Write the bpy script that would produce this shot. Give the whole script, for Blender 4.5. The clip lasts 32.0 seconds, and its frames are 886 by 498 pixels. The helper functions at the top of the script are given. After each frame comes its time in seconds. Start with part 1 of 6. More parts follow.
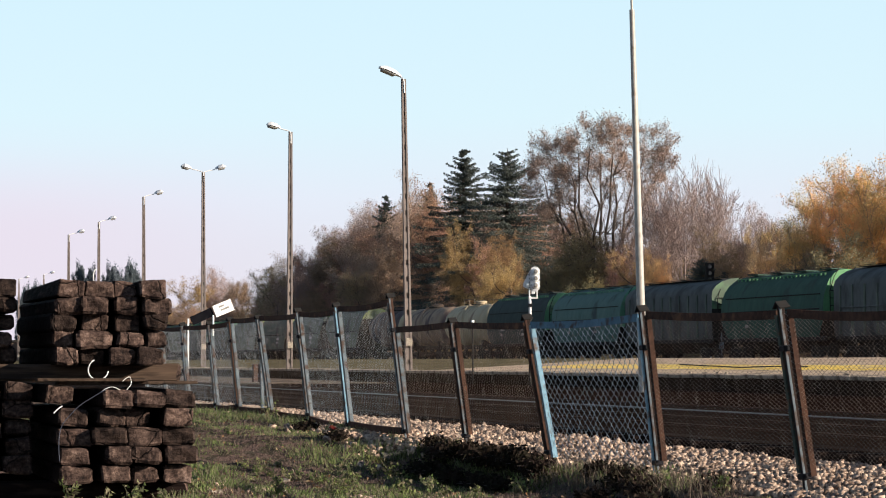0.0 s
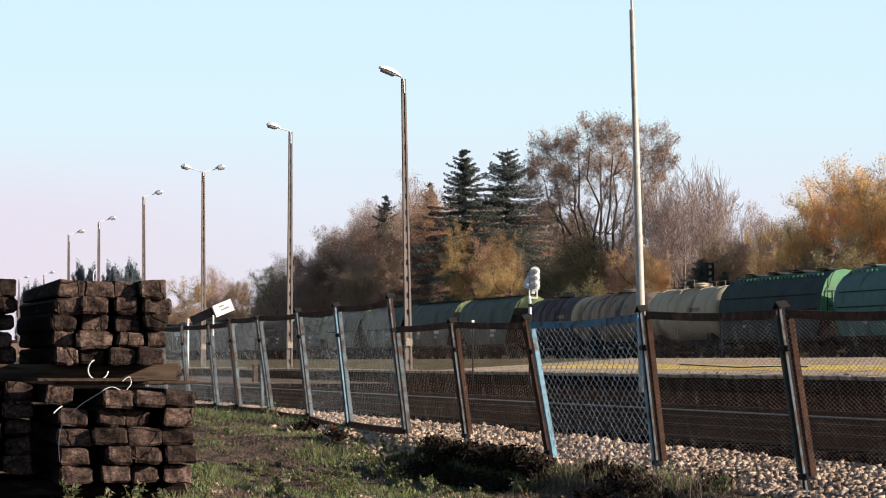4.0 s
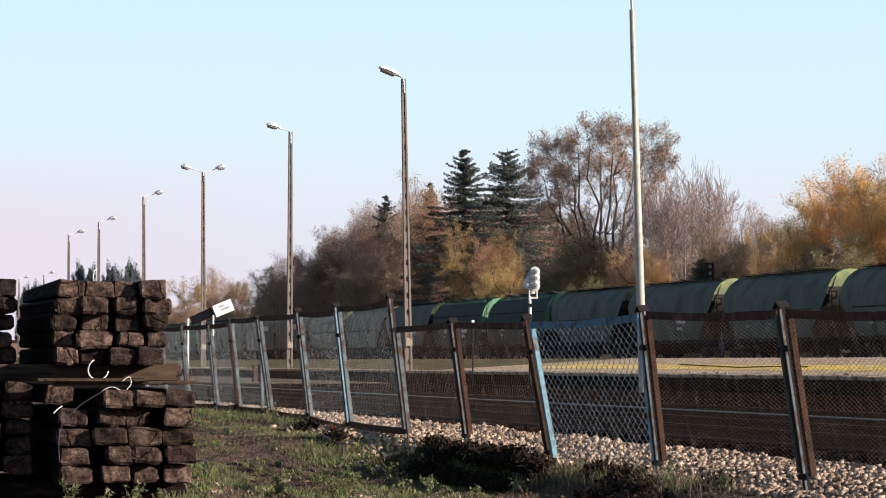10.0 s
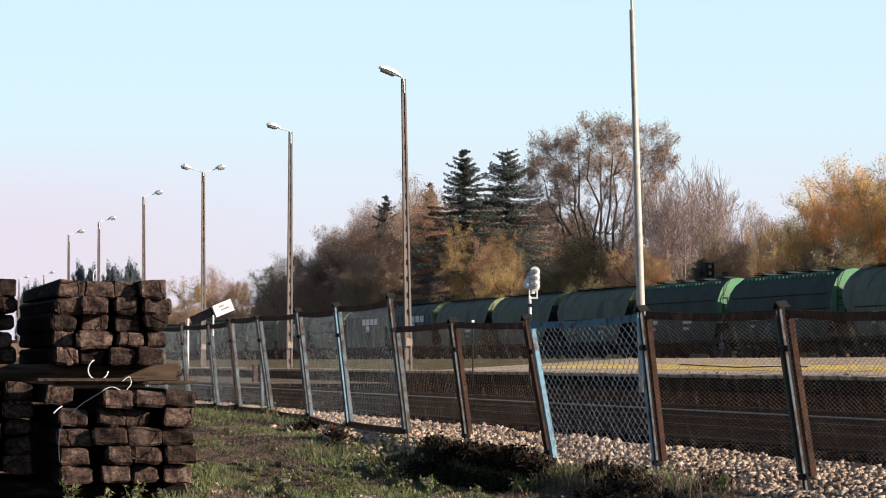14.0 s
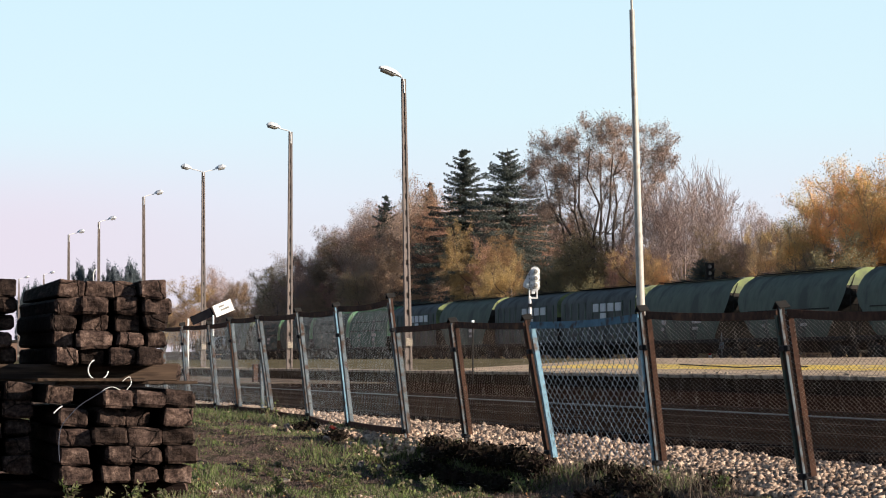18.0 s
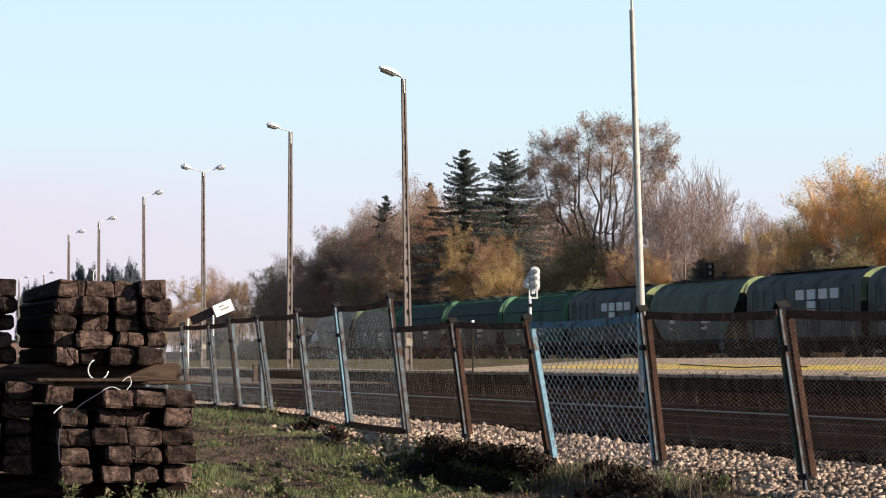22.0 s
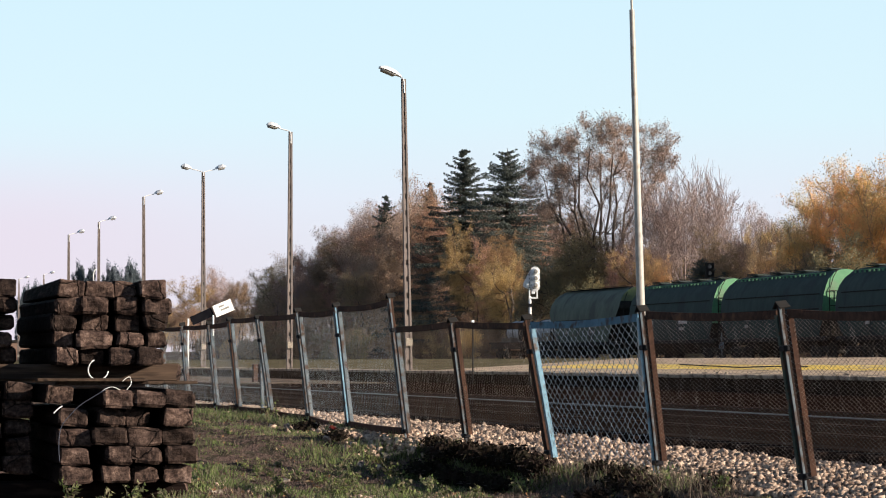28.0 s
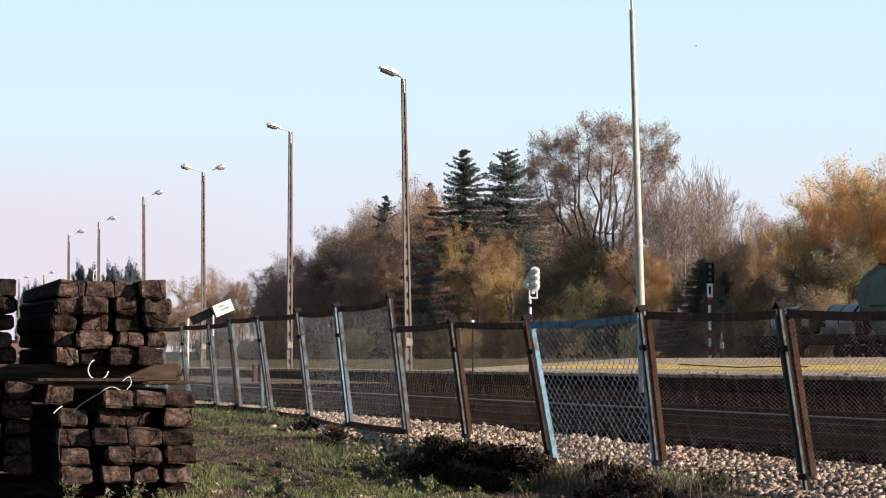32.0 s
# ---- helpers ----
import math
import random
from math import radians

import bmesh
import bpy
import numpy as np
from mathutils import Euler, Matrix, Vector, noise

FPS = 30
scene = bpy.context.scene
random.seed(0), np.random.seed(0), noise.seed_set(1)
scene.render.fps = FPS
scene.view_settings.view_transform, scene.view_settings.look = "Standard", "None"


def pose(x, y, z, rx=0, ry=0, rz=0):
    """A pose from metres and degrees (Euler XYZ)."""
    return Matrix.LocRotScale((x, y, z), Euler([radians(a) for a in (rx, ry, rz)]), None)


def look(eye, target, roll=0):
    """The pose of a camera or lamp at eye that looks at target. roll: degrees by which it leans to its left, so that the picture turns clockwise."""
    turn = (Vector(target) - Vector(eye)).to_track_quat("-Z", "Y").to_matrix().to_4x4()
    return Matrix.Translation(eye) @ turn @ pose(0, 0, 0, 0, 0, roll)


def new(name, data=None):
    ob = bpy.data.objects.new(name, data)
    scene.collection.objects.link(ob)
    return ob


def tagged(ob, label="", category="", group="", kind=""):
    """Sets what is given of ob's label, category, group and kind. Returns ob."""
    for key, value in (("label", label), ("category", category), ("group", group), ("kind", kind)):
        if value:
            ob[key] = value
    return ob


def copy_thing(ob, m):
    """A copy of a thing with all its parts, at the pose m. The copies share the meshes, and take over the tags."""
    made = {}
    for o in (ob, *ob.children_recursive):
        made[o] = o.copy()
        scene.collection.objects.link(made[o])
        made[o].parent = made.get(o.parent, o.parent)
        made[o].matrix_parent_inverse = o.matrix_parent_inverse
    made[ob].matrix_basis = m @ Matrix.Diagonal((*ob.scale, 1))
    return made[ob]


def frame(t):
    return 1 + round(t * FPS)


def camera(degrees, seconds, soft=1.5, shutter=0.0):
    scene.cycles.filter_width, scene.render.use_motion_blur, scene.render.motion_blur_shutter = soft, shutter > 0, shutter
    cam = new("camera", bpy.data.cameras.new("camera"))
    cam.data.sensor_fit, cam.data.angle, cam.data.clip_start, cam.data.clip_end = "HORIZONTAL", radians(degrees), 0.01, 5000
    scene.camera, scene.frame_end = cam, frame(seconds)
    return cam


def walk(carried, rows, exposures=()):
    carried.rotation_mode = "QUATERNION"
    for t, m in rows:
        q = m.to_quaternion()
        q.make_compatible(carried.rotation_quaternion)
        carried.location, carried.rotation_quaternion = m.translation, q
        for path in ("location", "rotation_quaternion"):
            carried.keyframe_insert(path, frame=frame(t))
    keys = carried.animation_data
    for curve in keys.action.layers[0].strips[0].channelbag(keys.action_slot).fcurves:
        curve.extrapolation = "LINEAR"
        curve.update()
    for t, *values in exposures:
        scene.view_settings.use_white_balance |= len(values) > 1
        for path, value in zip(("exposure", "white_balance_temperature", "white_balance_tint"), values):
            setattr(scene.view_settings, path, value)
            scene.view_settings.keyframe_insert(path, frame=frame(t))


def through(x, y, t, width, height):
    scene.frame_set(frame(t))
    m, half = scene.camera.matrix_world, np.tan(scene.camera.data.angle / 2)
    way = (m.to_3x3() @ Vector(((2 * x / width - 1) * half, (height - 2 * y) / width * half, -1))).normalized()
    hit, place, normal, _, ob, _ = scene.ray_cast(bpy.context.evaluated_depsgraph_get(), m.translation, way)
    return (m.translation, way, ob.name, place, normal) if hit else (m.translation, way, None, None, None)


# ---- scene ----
# World: x runs across the tracks, y along them away from the camera, z up.
EYE = Vector((0.0, 0.0, 1.15))
cam = camera(20.67, 32.0, soft=1.05)
aim = EYE + Vector((math.sin(radians(16.01)), math.cos(radians(16.01)), math.tan(radians(2.65)))) * 100.0
walk(cam, [(0.0, look(EYE, aim)), (32.0, look(EYE, aim))])

# ---- light ----
SUN = Vector((0.765, -0.56, 0.31)).normalized()
world = bpy.data.worlds.new("world")
scene.world = world
world.use_nodes = True
wn, wl = world.node_tree.nodes, world.node_tree.links
wn.clear()
sky = wn.new("ShaderNodeTexSky")
sky.sky_type, sky.sun_disc = "NISHITA", False
sky.sun_elevation, sky.sun_rotation = math.asin(SUN.z), math.atan2(SUN.x, SUN.y)
sky.air_density, sky.dust_density, sky.ozone_density = 1.0, 0.6, 1.6
# thin autumn haze, rosier and paler towards the horizon
coord = wn.new("ShaderNodeTexCoord")
split = wn.new("ShaderNodeSeparateXYZ")
ramp = wn.new("ShaderNodeValToRGB")
for at, colour in ((0.0, (0.80, 0.75, 0.84)), (0.045, (0.80, 0.81, 0.91)), (0.066, (0.80, 0.86, 0.97)), (0.100, (0.735, 0.925, 1.01)), (0.17, (0.665, 0.90, 1.02)), (0.28, (0.30, 0.46, 0.62)), (0.55, (0.09, 0.17, 0.30)), (1.0, (0.05, 0.10, 0.22))):
    spot = ramp.color_ramp.elements[0] if at == 0.0 else ramp.color_ramp.elements[-1] if at == 1.0 else ramp.color_ramp.elements.new(at)
    spot.position, spot.color = at, (*colour, 1)
haze = wn.new("ShaderNodeMix")
haze.data_type = "RGBA"
haze.inputs["Factor"].default_value = 0.93
gain = wn.new("ShaderNodeVectorMath")
gain.operation = "SCALE"
gain.inputs["Scale"].default_value = 0.06
back = wn.new("ShaderNodeBackground")
back.inputs["Strength"].default_value = 0.52
out = wn.new("ShaderNodeOutputWorld")
wl.new(coord.outputs["Generated"], split.inputs[0])
wl.new(split.outputs["Z"], ramp.inputs["Fac"])
wl.new(sky.outputs["Color"], gain.inputs[0])
wl.new(gain.outputs["Vector"], haze.inputs["A"])
wl.new(ramp.outputs["Color"], haze.inputs["B"])
# a trace of rosy smoke haze low over the far end of the line
side, rise, both, smoke = wn.new("ShaderNodeMapRange"), wn.new("ShaderNodeMapRange"), wn.new("ShaderNodeMath"), wn.new("ShaderNodeMix")
for r, a, b in ((side, 0.25, 0.10), (rise, 0.092, 0.050)):
    r.interpolation_type = "SMOOTHSTEP"
    r.inputs["From Min"].default_value, r.inputs["From Max"].default_value = a, b
    r.inputs["To Max"].default_value = 0.9
both.operation = "MULTIPLY"
smoke.data_type = "RGBA"
smoke.inputs["B"].default_value = (0.80, 0.72, 0.83, 1)
wl.new(split.outputs["X"], side.inputs["Value"])
wl.new(split.outputs["Z"], rise.inputs["Value"])
wl.new(side.outputs["Result"], both.inputs[0])
wl.new(rise.outputs["Result"], both.inputs[1])
wl.new(both.outputs[0], smoke.inputs["Factor"])
wl.new(haze.outputs["Result"], smoke.inputs["A"])
wl.new(smoke.outputs["Result"], back.inputs["Color"])
wl.new(back.outputs["Background"], out.inputs["Surface"])

sun = new("sun", bpy.data.lights.new("sun", "SUN"))
sun.data.energy, sun.data.angle, sun.data.color = 5.0, radians(0.6), (1.0, 0.87, 0.73)
sun.matrix_world = look(SUN * 60, (0, 0, 0))
scene.view_settings.exposure = 1.0

# ---- geometry helpers ----


class Geo:
    """Collects vertices and faces of one mesh."""

    def __init__(self):
        self.v, self.f = [], []

    def add(self, verts, faces):
        n = len(self.v)
        self.v.extend([tuple(p) for p in verts])
        self.f.extend([tuple(i + n for i in f) for f in faces])
        return self

    def box(self, c, s, ch=0.0, turn=None, jitter=0.0, rng=random):
        """A box of centre c and size s, with chamfered edges where ch > 0."""
        hx, hy, hz = s[0] / 2, s[1] / 2, s[2] / 2
        vs, fs = [], []
        if ch <= 0:
            vs = [(x, y, z) for x in (-hx, hx) for y in (-hy, hy) for z in (-hz, hz)]
            fs = [(0, 1, 3, 2), (4, 6, 7, 5), (0, 4, 5, 1), (2, 3, 7, 6), (0, 2, 6, 4), (1, 5, 7, 3)]
        else:
            idx = {}
            for a in (0, 1):
                for b in (0, 1):
                    for d in (0, 1):
                        sx, sy, sz = (-1, 1)[a], (-1, 1)[b], (-1, 1)[d]
                        jx, jy, jz = [rng.uniform(-jitter, jitter) for _ in range(3)]
                        for k, p in enumerate(((hx - ch, hy - ch, hz), (hx - ch, hy, hz - ch), (hx, hy - ch, hz - ch))):
                            idx[a, b, d, k] = len(vs)
                            vs.append((sx * p[0] + jx, sy * p[1] + jy, sz * p[2] + jz))
                        tri = [idx[a, b, d, k] for k in (0, 1, 2)]
                        fs.append(tri)
            r = (0, 1)
            for e in r:
                fs.append([idx[q[0], q[1], e, 0] for q in ((0, 0), (1, 0), (1, 1), (0, 1))])
                fs.append([idx[q[0], e, q[1], 1] for q in ((0, 0), (1, 0), (1, 1), (0, 1))])
                fs.append([idx[e, q[0], q[1], 2] for q in ((0, 0), (1, 0), (1, 1), (0, 1))])
                for g in r:
                    fs.append([idx[0, e, g, 0], idx[1, e, g, 0], idx[1, e, g, 1], idx[0, e, g, 1]])
                    fs.append([idx[e, 0, g, 0], idx[e, 1, g, 0], idx[e, 1, g, 2], idx[e, 0, g, 2]])
                    fs.append([idx[e, g, 0, 1], idx[e, g, 1, 1], idx[e, g, 1, 2], idx[e, g, 0, 2]])
        m = Matrix.Translation(c) @ (turn.to_4x4() if turn else Matrix.Identity(4))
        return self.add([m @ Vector(p) for p in vs], fs)

    def tube(self, p0, p1, r0, r1=None, n=6, cap=True):
        p0, p1 = Vector(p0), Vector(p1)
        r1 = r0 if r1 is None else r1
        q = (p1 - p0).to_track_quat("Z", "Y")
        vs = []
        for p, r in ((p0, r0), (p1, r1)):
            for i in range(n):
                a = 2 * math.pi * i / n
                vs.append(p + q @ Vector((r * math.cos(a), r * math.sin(a), 0)))
        fs = [(i, (i + 1) % n, n + (i + 1) % n, n + i) for i in range(n)]
        if cap:
            fs += [tuple(range(n - 1, -1, -1)), tuple(range(n, 2 * n))]
        return self.add(vs, fs)

    def path(self, pts, r, n=5):
        for a, b in zip(pts, pts[1:]):
            self.tube(a, b, r, r, n, False)
        return self

    def sweep(self, profile, a, b):
        """A closed profile of (x, z) drawn along y from a to b, with end caps."""
        n = len(profile)
        vs = [(x, a, z) for x, z in profile] + [(x, b, z) for x, z in profile]
        fs = [(i, (i + 1) % n, n + (i + 1) % n, n + i) for i in range(n)]
        return self.add(vs, fs + [tuple(range(n - 1, -1, -1)), tuple(range(n, 2 * n))])

    def mesh(self, name, material=None, smooth=0.0):
        me = bpy.data.meshes.new(name)
        me.from_pydata(self.v, [], self.f)
        bm = bmesh.new()
        bm.from_mesh(me)
        bmesh.ops.recalc_face_normals(bm, faces=bm.faces)
        bm.to_mesh(me)
        bm.free()
        return finish(me, material, smooth)


def finish(me, material=None, smooth=0.0):
    if material:
        me.materials.append(material)
    if smooth:
        me.shade_smooth()
        me.set_sharp_from_angle(angle=radians(smooth))
    me.update()
    return me


def quick_mesh(name, verts, quads, material=None):
    """A mesh from arrays: verts (N, 3) and quads (M, 4)."""
    me = bpy.data.meshes.new(name)
    me.vertices.add(len(verts))
    me.vertices.foreach_set("co", np.asarray(verts, dtype=np.float32).ravel())
    k = quads.shape[1]
    me.loops.add(quads.size)
    me.loops.foreach_set("vertex_index", quads.astype(np.int32).ravel())
    me.polygons.add(len(quads))
    me.polygons.foreach_set("loop_start", np.arange(0, quads.size, k, dtype=np.int32))
    me.update(calc_edges=True)
    me.validate()
    return finish(me, material)


def part(name, geo, material, parent, label="", smooth=0.0):
    ob = new(name, geo if isinstance(geo, bpy.types.Mesh) else geo.mesh(name, material, smooth))
    ob.parent = parent
    if label:
        ob["label"] = label
    return ob


def thing(name, label, category, group="", kind="", m=None):
    ob = tagged(new(name), label, category, group, kind)
    if m is not None:
        ob.matrix_basis = m
    return ob


def solid(name, geo, material, label, category, group="", kind="", smooth=0.0, m=None):
    ob = tagged(new(name, geo if isinstance(geo, bpy.types.Mesh) else geo.mesh(name, material, smooth)), label, category, group, kind)
    if m is not None:
        ob.matrix_basis = m
    return ob


def soften(run):
    """A run of points with its corners cut twice."""
    p = [Vector(q) for q in run]
    for _ in range(2):
        p = [p[0]] + [q for a, b in zip(p, p[1:]) for q in (a.lerp(b, 0.25), a.lerp(b, 0.75))] + [p[-1]]
    return p


# ---- materials ----


def lin(r, g, b):
    return (r, g, b, 1.0)


def surface(name, c1, c2, rough=0.8, metal=0.0, fine=8.0, broad=0.8, bump=0.3, depth=0.02, c3=None, spread=0.0, stretch=(1, 1, 1), c3_cut=0.58, gloss=0.06):
    """Two colours mixed by fine and broad noise, c3 as stains or rust, relief from the fine noise, tone varied piece by piece by spread."""
    m = bpy.data.materials.new(name)
    m.use_nodes = True
    n, l = m.node_tree.nodes, m.node_tree.links
    p = n["Principled BSDF"]
    p.inputs["Roughness"].default_value, p.inputs["Metallic"].default_value = rough, metal
    p.inputs["Specular IOR Level"].default_value = gloss
    tc, mp = n.new("ShaderNodeTexCoord"), n.new("ShaderNodeMapping")
    mp.inputs["Scale"].default_value = stretch
    l.new(tc.outputs["Object"], mp.inputs["Vector"])
    na, nb = n.new("ShaderNodeTexNoise"), n.new("ShaderNodeTexNoise")
    na.inputs["Scale"].default_value, nb.inputs["Scale"].default_value = fine, broad
    na.inputs["Detail"].default_value, nb.inputs["Detail"].default_value = 6, 4
    for k in (na, nb):
        l.new(mp.outputs["Vector"], k.inputs["Vector"])
    add = n.new("ShaderNodeMath")
    add.operation = "ADD"
    l.new(na.outputs["Fac"], add.inputs[0])
    l.new(nb.outputs["Fac"], add.inputs[1])
    r = n.new("ShaderNodeMapRange")
    r.inputs["From Min"].default_value, r.inputs["From Max"].default_value = 0.75, 1.25
    l.new(add.outputs[0], r.inputs["Value"])
    mix = n.new("ShaderNodeMix")
    mix.data_type = "RGBA"
    mix.inputs["A"].default_value, mix.inputs["B"].default_value = lin(*c1), lin(*c2)
    l.new(r.outputs["Result"], mix.inputs["Factor"])
    colour = mix.outputs["Result"]
    if c3:
        nc = n.new("ShaderNodeTexNoise")
        nc.inputs["Scale"].default_value, nc.inputs["Detail"].default_value = broad * 2.7, 8
        l.new(mp.outputs["Vector"], nc.inputs["Vector"])
        cut = n.new("ShaderNodeMapRange")
        cut.inputs["From Min"].default_value, cut.inputs["From Max"].default_value = c3_cut - 0.06, c3_cut + 0.06
        l.new(nc.outputs["Fac"], cut.inputs["Value"])
        mx = n.new("ShaderNodeMix")
        mx.data_type = "RGBA"
        l.new(cut.outputs["Result"], mx.inputs["Factor"])
        l.new(colour, mx.inputs["A"])
        mx.inputs["B"].default_value = lin(*c3)
        colour = mx.outputs["Result"]
    if spread:
        oi, hv, rr = n.new("ShaderNodeObjectInfo"), n.new("ShaderNodeHueSaturation"), n.new("ShaderNodeMapRange")
        rr.inputs["To Min"].default_value, rr.inputs["To Max"].default_value = 1 - spread, 1 + spread
        l.new(oi.outputs["Random"], rr.inputs["Value"])
        l.new(rr.outputs["Result"], hv.inputs["Value"])
        l.new(colour, hv.inputs["Color"])
        colour = hv.outputs["Color"]
    l.new(colour, p.inputs["Base Color"])
    if bump:
        b = n.new("ShaderNodeBump")
        b.inputs["Strength"].default_value, b.inputs["Distance"].default_value = bump, depth
        l.new(na.outputs["Fac"], b.inputs["Height"])
        l.new(b.outputs["Normal"], p.inputs["Normal"])
    return m


def foliage(name, stops, through=0.35, vary=0.25):
    """Leaf colours picked leaf by leaf from stops, toned tree by tree, with light coming through."""
    m = bpy.data.materials.new(name)
    m.use_nodes = True
    n, l = m.node_tree.nodes, m.node_tree.links
    n.clear()
    geo, oi = n.new("ShaderNodeNewGeometry"), n.new("ShaderNodeObjectInfo")
    rp = n.new("ShaderNodeValToRGB")
    while len(rp.color_ramp.elements) < len(stops):
        rp.color_ramp.elements.new(0.5)
    for i, (e, c) in enumerate(zip(rp.color_ramp.elements, stops)):
        e.position, e.color = i / max(1, len(stops) - 1), lin(*c)
    l.new(geo.outputs["Random Per Island"], rp.inputs["Fac"])
    hv, rr = n.new("ShaderNodeHueSaturation"), n.new("ShaderNodeMapRange")
    rr.inputs["To Min"].default_value, rr.inputs["To Max"].default_value = 1 - vary, 1 + vary
    l.new(oi.outputs["Random"], rr.inputs["Value"])
    l.new(rr.outputs["Result"], hv.inputs["Value"])
    turn, hue = n.new("ShaderNodeMath"), n.new("ShaderNodeMapRange")
    turn.operation = "MULTIPLY"
    turn.inputs[1].default_value = 7.31
    wrap = n.new("ShaderNodeMath")
    wrap.operation = "FRACT"
    hue.inputs["To Min"].default_value, hue.inputs["To Max"].default_value = 0.485, 0.515
    l.new(oi.outputs["Random"], turn.inputs[0])
    l.new(turn.outputs[0], wrap.inputs[0])
    l.new(wrap.outputs[0], hue.inputs["Value"])
    l.new(hue.outputs["Result"], hv.inputs["Hue"])
    l.new(rp.outputs["Color"], hv.inputs["Color"])
    d, t, mx, o = n.new("ShaderNodeBsdfDiffuse"), n.new("ShaderNodeBsdfTranslucent"), n.new("ShaderNodeMixShader"), n.new("ShaderNodeOutputMaterial")
    mx.inputs["Fac"].default_value = through
    for s in (d, t):
        l.new(hv.outputs["Color"], s.inputs["Color"])
    l.new(d.outputs[0], mx.inputs[1])
    l.new(t.outputs[0], mx.inputs[2])
    l.new(mx.outputs[0], o.inputs["Surface"])
    return m


SOIL = surface("grass_and_soil", (0.034, 0.029, 0.022), (0.088, 0.075, 0.056), 0.95, fine=30, broad=1.9, bump=1.0, depth=0.06, c3=(0.13, 0.090, 0.076), c3_cut=0.50, gloss=0.0)
BALLAST = surface("pale_ballast", (0.12, 0.088, 0.070), (0.22, 0.165, 0.132), 0.9, fine=22, broad=1.2, bump=1.0, depth=0.04, c3=(0.055, 0.038, 0.03), gloss=0.0)
STONE = surface("ballast_stone", (0.31, 0.220, 0.165), (0.57, 0.438, 0.338), 0.9, fine=30, broad=6, bump=0.3, depth=0.01, c3=(0.13, 0.09, 0.07), c3_cut=0.53, gloss=0.0)
# oil stain, darkened further for the shadow over the yard
OILY_SHADED = surface("oil_and_shade_dark_bed", (0.010, 0.006, 0.005), (0.019, 0.012, 0.010), 0.95, fine=16, broad=0.5, bump=0.9, depth=0.04, gloss=0.0)
GRAVEL = surface("yard_gravel", (0.12, 0.093, 0.078), (0.22, 0.172, 0.142), 0.95, fine=12, broad=0.4, bump=0.8, depth=0.05, c3=(0.07, 0.062, 0.045), c3_cut=0.54, gloss=0.0)
PAVED = surface("platform_gravel", (0.43, 0.325, 0.235), (0.54, 0.415, 0.305), 0.9, fine=6, broad=0.3, bump=0.4, depth=0.02, c3=(0.27, 0.22, 0.165), c3_cut=0.58, gloss=0.0)
WEEDY = surface("weedy_platform_top", (0.105, 0.09, 0.052), (0.17, 0.138, 0.085), 0.95, fine=5, broad=0.4, bump=0.5, depth=0.03, c3=(0.075, 0.07, 0.04), c3_cut=0.55, gloss=0.0)
CONCRETE = surface("old_concrete", (0.30, 0.26, 0.21), (0.42, 0.37, 0.30), 0.9, fine=9, broad=1.2, bump=0.4, depth=0.01, c3=(0.17, 0.14, 0.11), c3_cut=0.6)
# near-black because the wall's shade is painted into it
DARK_WALL = surface("shade_dark_platform_wall", (0.014, 0.010, 0.008), (0.028, 0.020, 0.016), 0.95, fine=7, broad=0.6, bump=0.5, depth=0.02, gloss=0.0)
YELLOW = surface("worn_yellow_paint", (0.66, 0.45, 0.07), (0.80, 0.57, 0.12), 0.7, fine=5, broad=0.5, bump=0.1, c3=(0.50, 0.38, 0.22), c3_cut=0.57)
STEEL = surface("polished_rail_head", (0.17, 0.165, 0.165), (0.26, 0.255, 0.25), 0.5, 0.9, fine=10, broad=0.7, bump=0.05)
RAIL_RUST = surface("rail_rust", (0.050, 0.028, 0.018), (0.085, 0.045, 0.028), 0.85, fine=16, broad=1.0, bump=0.3)
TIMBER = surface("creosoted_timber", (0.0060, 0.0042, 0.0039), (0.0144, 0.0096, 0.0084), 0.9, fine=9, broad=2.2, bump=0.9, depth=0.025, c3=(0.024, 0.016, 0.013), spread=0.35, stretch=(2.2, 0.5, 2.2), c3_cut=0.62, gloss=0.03)

